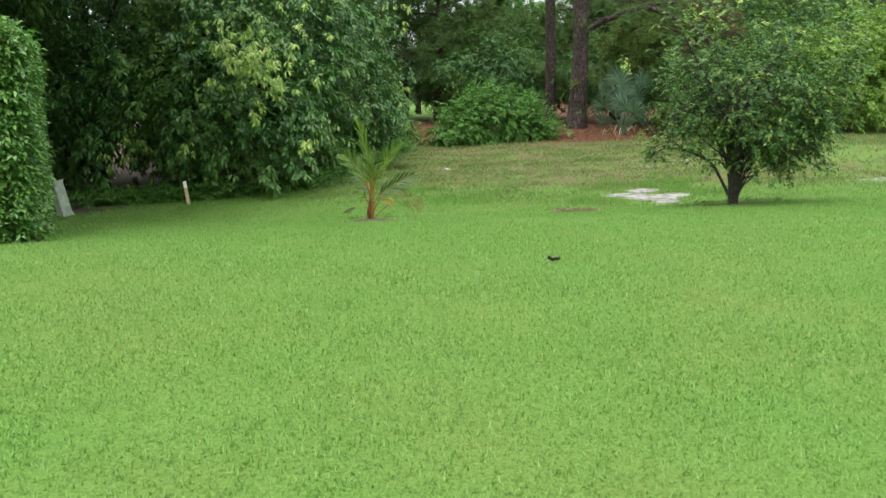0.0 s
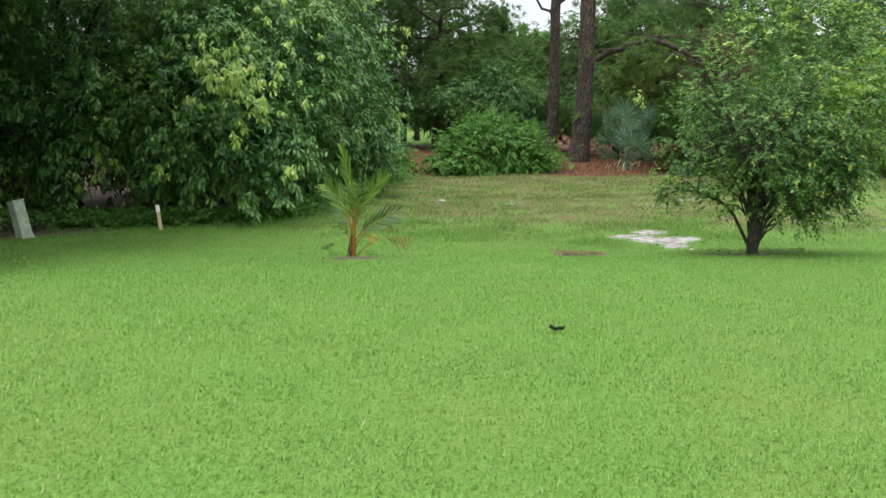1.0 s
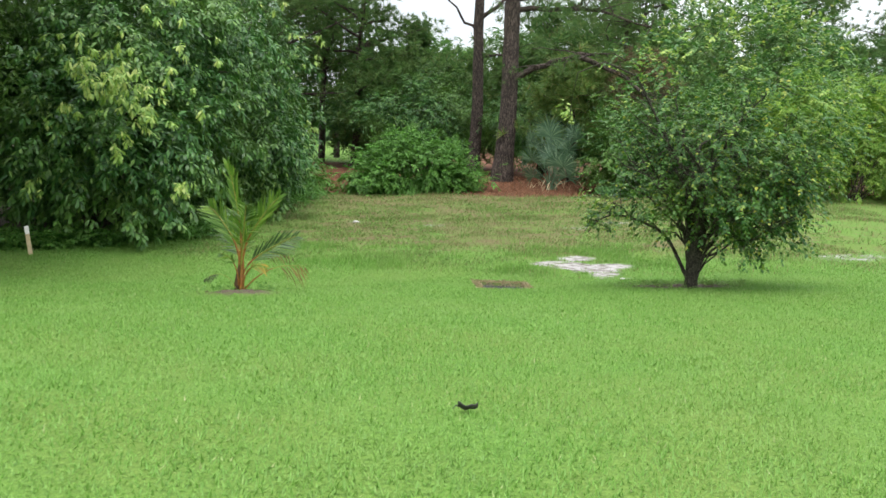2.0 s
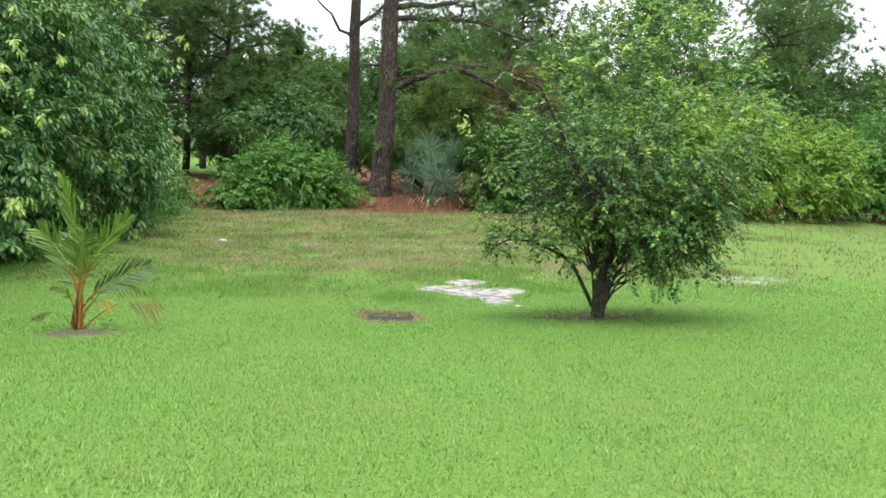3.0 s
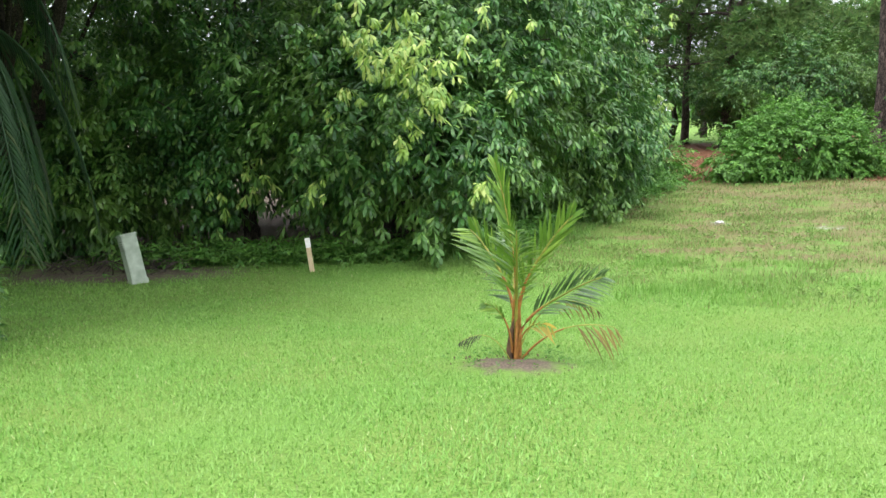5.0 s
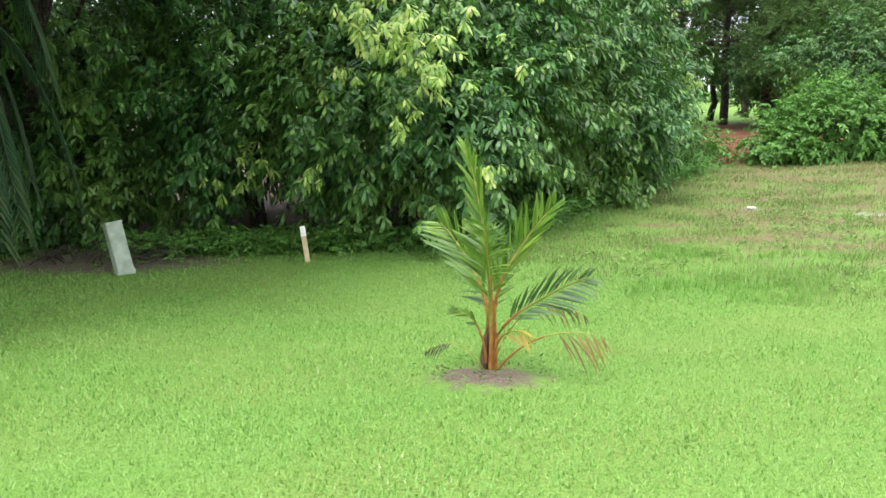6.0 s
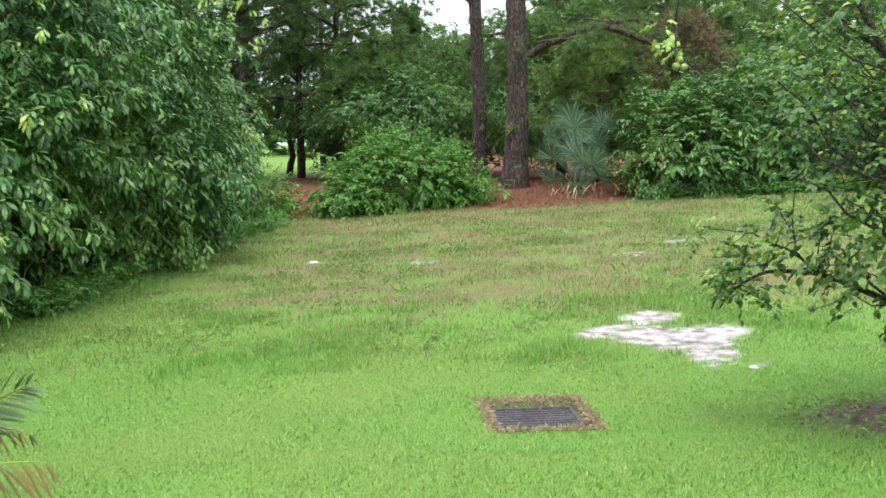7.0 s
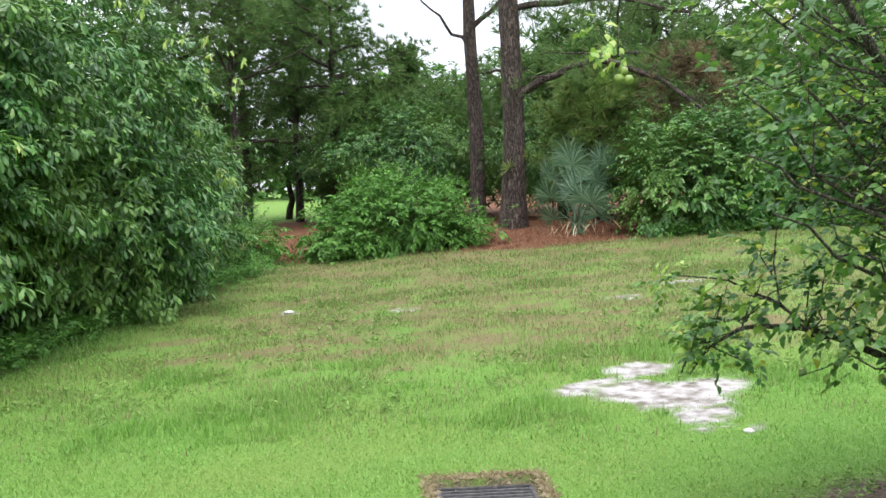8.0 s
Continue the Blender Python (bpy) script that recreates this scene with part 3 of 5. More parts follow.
    x, y = x[k], y[k]
    at = np.stack([x, y, land(x, y) + 0.015], -1)
    tagged(new("lawn_weeds", mesh_of("lawn_weeds", *sprigs(at, np.tile([0, 0, 0.9], (len(at), 1)), 6, 0.05, 0.055, 0.022, 0.0), WEED)), "flat broad-leaved weeds in the rough grass", "weeds", kind="stuff")


build_grass()


def ground_at(x, y):
    return (x, y, float(land(x, y)))


# ---- the clipped hedge ----
def build_hedge():
    run, deep, top = 4.5, 1.5, 2.75
    hedge = thing("clipped_hedge", ground_at(-4.1, 7.85), "tall clipped hedge with dense small bright green leaves", "hedge")
    # along the hedge: x; into it: y; it follows the fall of the lawn
    along, into = np.array([-0.372, 0.928, 0]), np.array([-0.928, -0.372, 0])
    o = np.array(hedge.location)

    def stand(s, d, z):
        p = along * s[:, None] + into * d[:, None]
        fall = land(o[0] + p[:, 0], o[1] + p[:, 1]) - o[2]
        p[:, 2] = fall + z * (top - 0.65 - fall) / (top - 0.65)
        return p
    n = 8000
    s, d, z = rng.random(n) * run, rng.random(n) * deep, top * rng.random(n) ** 0.9 * 0.78
    high = np.full(n, top * 0.78)
    at = np.concatenate([stand(s, 0 * d, z), stand(0 * s, d, z)[:5000], stand(0 * s + run, d, z)[:3500], stand(s, d, high)[:3000], stand(s, 0 * d + deep, z)[:1200]])
    way = np.concatenate([np.tile(-into + (0, 0, 0.2), (n, 1)), np.tile(-along + (0, 0, 0.2), (5000, 1)), np.tile(along + (0, 0, 0.2), (3500, 1)), np.tile([0, 0, 1.0], (3000, 1)), np.tile(into, (1200, 1))])
    lump = np.array([noise.noise(Vector(p * 1.1)) for p in at])
    at = at + way * (0.10 * lump + rng.normal(0, 0.05, len(at)) - 0.05)[:, None]
    piece("foliage", sprigs(at, way, 5, 0.10, 0.068, 0.039, 0.1), HEDGE_LEAF, hedge, kind="stuff")
    stems = []
    for k in np.arange(0.3, run, 0.55):
        base = stand(np.array([k]), np.array([deep / 2]), np.array([-0.05]))[0]
        for _ in range(4):
            stems.append(tube(bent(base, base + np.array([rng.normal(0, 0.3), rng.normal(0, 0.3), 1.9]), 5, 0, 0.04), np.linspace(0.03, 0.008, 5), 5))
    piece("stems", join(stems), TWIG_BARK, hedge, kind="stuff")
    s, d, z = 0.2 + rng.random(2600) * (run - 0.4), 0.2 + rng.random(2600) * (deep - 0.4), top * 0.74 * rng.random(2600)
    piece("inner_foliage", sprigs(stand(s, d, z), sphere_ways(2600), 6, 0.22, 0.2, 0.12, 0.2), HEDGE_LEAF, hedge, kind="stuff")


# ---- broad-leaved trees along the side ----
def leafy_tree(at, label, crowns, trunk_height, leaf=0.125, width=0.048, material=None, name="leafy_tree", twig=0.34, count=9, young=(), paddle=False, fork=6):
    """A tree of one or more leafy masses. crowns: centre and radii of each, boughs, twigs to a bough, face."""
    base = ground_at(*at)
    tree = thing(name, base, label, "tree")
    o = np.array(base)
    limbs = []
    for c, r, *_ in crowns:
        top = np.array(c) - o
        limbs.append(tube(bent((rng.normal(0, 0.1), rng.normal(0, 0.1), -0.1), top * [0.75, 0.75, 0.9], 9, 0.1, 0.06), np.linspace(0.16, 0.05, 9), 9))
        for _ in range(fork):
            t = rng.uniform(0.3, 0.85)
            w = sphere_ways(1)[0] * np.array(r) * 0.85
            limbs.append(tube(bent(top * [0.75 * t, 0.75 * t, 0.9 * t], top + w, 6, 0.15, 0.06), np.linspace(0.05, 0.012, 6), 6))
    piece("trunk", join(limbs), TWIG_BARK, tree, soft=True)
    lists, inner = [], []
    for c, r, boughs, per, face in crowns:
        if paddle:
            lists.append(hanging_crown(np.array(c) - o, r, int(boughs * 0.42), int(per * 1.5), leaf, width, face))
        else:
            lists.append(crown(np.array(c) - o, r, int(boughs * 0.55), int(per * 1.45), 0.27, twig, leaf, width, count, 0.2, face=face))
        inner.append(crown(np.array(c) - o, np.array(r) * 0.62, max(60, boughs // 2), 7, 0.42, 0.5, 0.18, 0.06, 6, face=face))
    piece("crown", join(lists), material or BROADLEAF, tree, kind="stuff")
    piece("inner_crown", join(inner), material or BROADLEAF, tree, kind="stuff")
    if young:
        at_, way_ = [], []
        for x, y, z, s, k in young:
            k = int(k * 1.4)
            at_.append(np.array([x, y, z]) - o + rng.normal(0, 1, (k, 3)) * s)
            way_.append(np.tile([0.2, -0.8, -0.1], (k, 1)))
        piece("new_growth", rosettes(np.concatenate(at_), np.concatenate(way_), 8, 0.14, 0.155, 0.044, 0.75), NEW_LIT_LEAF, tree, "pale yellow-green new leaves", kind="stuff")
    return tree


def build_side_trees():
    front = (0.5, -0.85, 0)
    leafy_tree((-4.6, 20.3), "large dense tree with drooping glossy leaves and pale new shoots",
               [((-4.6, 20.0, 1.1), (2.7, 2.9, 2.1), 330, 9, front), ((-4.1, 21.1, 2.9), (2.4, 2.7, 2.2), 330, 9, front)], 3, 0.16, 0.052, paddle=True,
               young=[(-4.1, 16.9, 2.35, 0.25, 14), (-3.7, 16.8, 2.15, 0.25, 20), (-3.3, 16.8, 1.85, 0.22, 20), (-3.0, 16.9, 1.5, 0.14, 10), (-3.4, 16.75, 1.05, 0.1, 6), (-2.5, 17.2, 0.35, 0.1, 5), (-4.3, 17.0, 1.6, 0.12, 5), (-4.9, 17.3, 0.2, 0.12, 4), (-2.6, 17.5, 2.6, 0.5, 14)])
    leafy_tree((-2.9, 24.8), "dense spreading tree with dark glossy drooping leaves",
               [((-2.9, 24.3, 1.0), (2.1, 3.6, 2.0), 300, 9, (0.6, -0.8, 0)), ((-3.4, 24.8, 2.8), (2.2, 3.2, 2.2), 310, 9, (0.6, -0.8, 0)), ((-2.6, 27.8, 1.5), (1.7, 1.9, 2.2), 150, 8, (0.7, -0.7, 0))], 3, 0.16, 0.052, paddle=True,
               young=[(-1.2, 26.5, 3.3, 0.4, 14), (-1.4, 22.3, 4.3, 0.5, 10), (-0.6, 25.1, 1.6, 0.1, 3)])
    leafy_tree((-7.9, 20.6), "dark dense tree in the shade with drooping leaves",
               [((-7.7, 20.4, 1.3), (3.0, 2.9, 2.4), 260, 8, front), ((-8.4, 20.8, 4.4), (3.6, 3.0, 3.0), 260, 8, front)], 4, 0.16, 0.052, paddle=True,
               young=[(-6.2, 17.9, 0.4, 0.12, 5), (-6.6, 17.8, 0.1, 0.15, 5)])
    # the high crowns are added, mostly out of view, to shade the left corner
    leafy_tree((-11.8, 18.6), "dark tree with hanging leafy boughs and added crowns out of view for shade",
               [((-11.4, 18.8, 3.4), (3.4, 3.0, 3.3), 240, 8, front), ((-9.4, 17.6, 5.6), (3.2, 3.0, 1.8), 230, 8, None), ((-9.2, 16.6, 8.0), (5.5, 4.4, 2.2), 420, 9, None), ((-11.6, 12.0, 6.4), (5.4, 6.5, 1.9), 620, 9, None), ((-9.4, 14.9, 5.4), (3.6, 2.8, 1.1), 300, 9, None), ((-10.3, 19.6, 0.9), (2.6, 2.0, 2.2), 220, 9, front), ((-13.2, 17.0, 1.2), (2.6, 2.6, 2.6), 200, 9, (0.8, -0.6, 0)), ((-8.0, 14.4, 5.6), (4.2, 3.0, 1.0), 480, 9, None), ((-6.0, 15.2, 5.4), (2.5, 2.4, 0.9), 330, 9, None), ((-6.1, 12.8, 5.3), (1.9, 2.2, 0.8), 260, 9, None), ((-10.6, 18.2, 0.1), (1.9, 1.0, 1.3), 190, 9, front), ((-8.9, 12.2, 5.6), (3.0, 2.8, 1.2), 330, 9, None)], 4, 0.17, 0.05, paddle=True)
    leafy_tree((-7.0, 25.5), "tall dark tree closing the thicket",
               [((-6.8, 25.5, 4.5), (4.5, 3.4, 4.8), 330, 9, front), ((-7.5, 23.6, 1.2), (4.0, 1.6, 2.4), 200, 9, front)], 4, leaf=0.18, width=0.07)
    leafy_tree((-12.0, 24.5), "tall dark tree closing the thicket", [((-12.0, 24.5, 4.8), (4.5, 3.4, 5.0), 330, 9, front), ((-12.0, 22.0, 1.2), (4.0, 1.6, 2.6), 200, 9, front)], 4, leaf=0.18, width=0.06)
    leafy_tree((-15.5, 18.5), "tall dark tree closing the thicket", [((-15.5, 18.0, 4.0), (3.6, 3.6, 5.0), 220, 8, (0.8, -0.6, 0))], 4, leaf=0.18, width=0.06)
    # low growth at the trees' feet
    n = 2600
    t = rng.random(n)
    px = np.interp(t, [0, 0.3, 0.5, 0.7, 1], [-8.0, -4.6, -2.7, -2.2, -0.6]) + rng.normal(0, 0.22, n)
    py = np.interp(t, [0, 0.3, 0.5, 0.7, 1], [17.2, 18.1, 19.6, 23.4, 29.0]) + rng.normal(0, 0.3, n)
    at = np.stack([px, py, land(px, py) + rng.uniform(0.02, 0.3, n)], -1)
    tagged(new("ground_cover", mesh_of("ground_cover", *sprigs(at, np.tile([0.3, -0.6, 0.6], (n, 1)), 6, 0.16, 0.085, 0.04, 0.1), SHRUB_LEAF)), "low leafy creepers at the foot of the trees", "ground cover", kind="stuff")
    n = 60
    sticks = []
    for _ in range(n):
        x, y = rng.uniform(-9.5, -6.8), rng.uniform(16.2, 17.4)
        a = rng.uniform(0, 6.3)
        z = float(land(x, y))
        sticks.append(tube(bent((x, y, z + 0.02), (x + 0.6 * math.cos(a), y + 0.5 * math.sin(a), z + rng.uniform(0.03, 0.3)), 5, 0.06, 0.03), np.linspace(0.010, 0.004, 5), 5))
    tagged(new("fallen_sticks", mesh_of("fallen_sticks", *join(sticks), TWIG_BARK)), "dry bare sticks lying under the trees", "twigs", kind="stuff")


# ---- palms ----
def frond(points, leaflet, n, width, hang=0.3, spread=0.9, first=0.3, taper=0.45):
    """The leaflets of a feather palm's frond along a bowed midrib."""
    p = np.asarray(points, float)
    s = np.linspace(0, 1, len(p))
    t = np.linspace(first, 0.99, n)
    at = np.stack([np.interp(t, s, p[:, k]) for k in range(3)], -1)
    d = unit(np.stack([np.interp(t, s, np.gradient(p[:, k])) for k in range(3)], -1))
    side = unit(np.cross(d, np.array([0.15, 0.98, 0.12])))
    size = leaflet * (1 - taper * np.abs(2 * (t - first) / (1 - first) - 0.75) ** 1.5)
    out = []
    for q in (-1, 1):
        w = d * (1.15 - spread * 0.5) + q * side * spread + np.array([0, -0.28, 0]) - np.array([0, 0, hang]) + rng.normal(0, 0.07, (n, 3))
        nor = np.array([0, -0.6, 0.8]) + rng.normal(0, 0.25, (n, 3))
        out.append(leaves(at, w, nor, size * rng.uniform(0.85, 1.1, n), width, 0.15, 0.10 + hang * 0.3, True))
    return join(out)


def arc(a, b, c, n=14):
    """A smooth bow from a past b to c."""
    a, b, c = (np.array(q, float) for q in (a, b, c))
    t = np.linspace(0, 1, n)[:, None]
    return a * (1 - t) ** 2 + 2 * b * t * (1 - t) + c * t ** 2


def build_young_palm():
    palm = thing("young_coconut_palm", ground_at(-0.8, 12.04), "young coconut palm with orange stems and yellowing lower fronds", "palm")

    def leaf(path, r, leaflet, n, width, mat, stem, label="", **kw):
        t = np.linspace(0, 1, len(path))[:, None]
        if path[-1][2] > 0.6:
            path = path * np.concatenate([smooth(0.0, 0.75, t), smooth(0.0, 0.75, t), np.ones_like(t)], 1)
        k, wide = len(path), np.linspace(r, r * 0.25, len(path)) * 0.7
        rib = piece("frond", tube(path[k // 2:], wide[k // 2:], 7), RACHIS, palm, label, True)
        piece("petiole", tube(path[:k // 2 + 1], wide[:k // 2 + 1] * 1.04, 7), stem, rib, soft=True)
        piece("leaf_blade", frond(path, leaflet, n, width * 0.85, **kw), mat, rib)

    leaf(arc((0, 0, 0), (0.02, 0.02, 0.85), (-0.20, 0.05, 1.52)), 0.026, 0.30, 24, 0.026, FROND, PETIOLE, "tall upright spear frond", spread=0.30, first=0.42, hang=-0.1)
    leaf(arc((0.02, 0, 0), (0.0, -0.05, 0.75), (0.42, -0.05, 1.17)), 0.026, 0.34, 26, 0.026, FROND, PETIOLE, spread=0.48, first=0.42, hang=-0.25)
    leaf(arc((-0.01, 0, 0), (-0.06, 0.05, 0.75), (-0.40, 0.1, 1.0)), 0.024, 0.34, 24, 0.024, FROND, PETIOLE, spread=0.55, first=0.42, hang=-0.05)
    leaf(arc((0, -0.02, 0), (0.02, -0.1, 0.7), (0.08, -0.42, 1.08)), 0.024, 0.36, 26, 0.026, FROND, RACHIS, spread=0.75, first=0.42, hang=0.0)
    leaf(arc((0.03, 0.02, 0), (0.10, 0.05, 0.50), (0.62, 0.08, 0.70)), 0.022, 0.32, 22, 0.024, FROND_DEEP, PETIOLE, spread=0.5, first=0.45, hang=0.05)
    leaf(arc((-0.02, 0.02, 0), (-0.04, 0.15, 0.6), (-0.18, 0.42, 0.95)), 0.022, 0.32, 22, 0.024, FROND_DEEP, RACHIS, spread=0.85, first=0.4, hang=0.15)
    leaf(arc((0.02, -0.03, 0.05), (0.06, -0.12, 0.42), (0.30, -0.18, 0.36)), 0.014, 0.19, 6, 0.022, FROND_YELLOW, PETIOLE, "yellowed short frond", spread=0.6, first=0.55, hang=0.3)
    leaf(arc((-0.02, -0.03, 0.1), (-0.03, -0.1, 0.45), (-0.22, -0.12, 0.48)), 0.014, 0.13, 7, 0.028, FROND, PETIOLE, spread=0.5, first=0.5, hang=0.2)
    leaf(arc((0.03, 0, 0.02), (0.30, -0.05, 0.42), (0.74, -0.05, 0.36)), 0.013, 0.26, 6, 0.016, FROND_BROWN, PETIOLE, "broken withered frond hanging down", spread=0.25, first=0.66, hang=1.0)
    leaf(arc((0.02, 0.02, 0.1), (0.20, 0.1, 0.65), (0.58, 0.2, 0.42)), 0.010, 0.16, 8, 0.012, FROND_BROWN, RACHIS, spread=0.3, first=0.5, hang=0.8)
    leaf(arc((-0.03, -0.02, 0.02), (-0.16, -0.15, 0.36), (-0.38, -0.20, 0.19)), 0.006, 0.10, 8, 0.010, FROND_BLACK, RACHIS, "dead blackened frond tip", spread=0.35, first=0.62, hang=0.9)
    bits = [tube(arc((x, y, -0.03), (x * 1.2, y * 1.2, 0.2), (x * 0.6, y * 0.6, 0.5), 7), np.linspace(0.020, 0.008, 7), 7) for x, y in ((-0.03, 0.0), (0.025, 0.02), (0.01, -0.03), (-0.01, 0.03))]
    piece("stem_base", join(bits), PETIOLE, palm, soft=True)
    piece("fibre_sheath", tube([(-0.035, -0.01, -0.02), (-0.045, -0.01, 0.12), (-0.03, -0.012, 0.27), (-0.01, -0.01, 0.36)], [0.022, 0.026, 0.018, 0.006], 7), PETIOLE_DARK, palm, "dark torn fibre sheath", True)
    # weeds and clods on the ring of bare soil
    n = 160
    a, r = rng.uniform(0, 6.3, n), rng.uniform(0.15, 0.5, n)
    px, py = -0.8 + r * np.cos(a) * 1.1, 12.02 + r * np.sin(a) * 0.9
    at = np.stack([px, py, land(px, py) + 0.03], -1)
    tagged(new("soil_weeds", mesh_of("soil_weeds", *sprigs(at[60:95], np.tile([0, 0, 1.0], (35, 1)), 5, 0.07, 0.04, 0.015, 0.0), SHRUB_LEAF)), "small weeds on the bare soil round the palm", "weeds", kind="stuff")
    clods = []
    for p in at[:60] - (0, 0, 0.030):
        v, f = tube([p + (0, 0, -0.02), p + (0.004, 0, 0.0), p + (0, 0.003, 0.02)], [0.006, rng.uniform(0.006, 0.016), 0.004], 6)
        clods.append((v, f))
    tagged(new("soil_clods", mesh_of("soil_clods", *join(clods), EARTH)), "crumbly dark clods of bare soil", "soil", kind="stuff")


def build_date_palm():
    palm = thing("tall_feather_palm", ground_at(-8.95, 14.6), "tall old palm with hanging fronds behind the hedge", "palm")
    z = np.linspace(-0.1, 3.7, 24)
    v, f = tube(np.stack([0.05 * np.sin(z), 0 * z, z], -1), 0.20 + 0.03 * (np.arange(24) % 2), 14)
    piece("trunk", (v, f), PINE_BARK, palm)
    for k in range(22):
        a = k * 2.399 + 0.3
        out = np.array([math.cos(a), math.sin(a), 0])
        lift = rng.uniform(-0.4, 1.1)
        reach = rng.uniform(1.3, 1.9)
        path = arc((0, 0, 3.6), out * reach * 0.8 + (0, 0, 4.1 + lift), out * reach * 1.05 + (0, 0, 1.2 + lift * 1.5), 16)
        rib = piece("frond", tube(path, np.linspace(0.022, 0.005, 16), 6), DATE, palm, soft=True)
        p = path
        t = np.linspace(0.15, 0.99, 44)
        s = np.linspace(0, 1, 16)
        at = np.stack([np.interp(t, s, p[:, i]) for i in range(3)], -1)
        d = unit(np.stack([np.interp(t, s, np.gradient(p[:, i])) for i in range(3)], -1))
        side = unit(np.cross(d, np.array([0, 0, 1.0])))
        both = [leaves(at, d * 0.6 + q * side * 0.7 - np.array([0, 0, 0.45]), np.cross(side, d) + rng.normal(0, 0.2, (44, 3)), rng.uniform(0.35, 0.5, 44), 0.024, 0.15, 0.25) for q in (-1, 1)]
        piece("leaf_blade", join(both), DATE, rib)


def build_palmetto():
    clump = thing("saw_palmetto", ground_at(7.35, 31.5), "blue-green fan palm clump with stiff pleated leaves", "palm")
    for k in range(22):
        a = k * 2.399
        h = 0.40 + 1.65 * rng.random()
        out = np.array([math.cos(a), math.sin(a), 0]) * rng.uniform(0.5, 1.05) * (1.35 - 0.25 * h)
        hub = out + np.array([0, 0, h])
        stem = piece("stalk", tube(arc((rng.normal(0, 0.12), rng.normal(0, 0.12), 0), out * 0.4 + (0, 0, h * 0.8), hub, 8), np.linspace(0.016, 0.009, 8), 5), FAN, clump, soft=True)
        d = unit((out * 0.45 + np.array([rng.normal(0, 0.35), 0, 1.0]))[None])[0]
        side = unit(np.cross(d, out + np.array([0, -0.2, 0]))[None])[0]
        m = 24
        ang = np.linspace(-2.0, 2.0, m)
        w = np.cos(ang)[:, None] * d + np.sin(ang)[:, None] * side + rng.normal(0, 0.03, (m, 3)) + np.array([0, 0, 0.08])
        piece("fan_leaf", leaves(np.tile(hub, (m, 1)), w, np.tile(np.cross(side, d), (m, 1)), 0.72 * (1 - 0.12 * np.abs(ang)), 0.036, 0.25, 0.12), FAN, stem)
    at = np.stack([rng.normal(0, 0.5, 60), rng.normal(-0.3, 0.4, 60), rng.uniform(0.15, 0.5, 60)], -1)
    piece("withered_skirt", leaves(at[:26], np.stack([rng.normal(0, 0.5, 26), rng.normal(-0.4, 0.3, 26), np.full(26, -0.8)], -1), sphere_ways(26), 0.4, 0.025), DEAD_GRASS, clump, "withered tan fronds hanging at the base", kind="stuff")


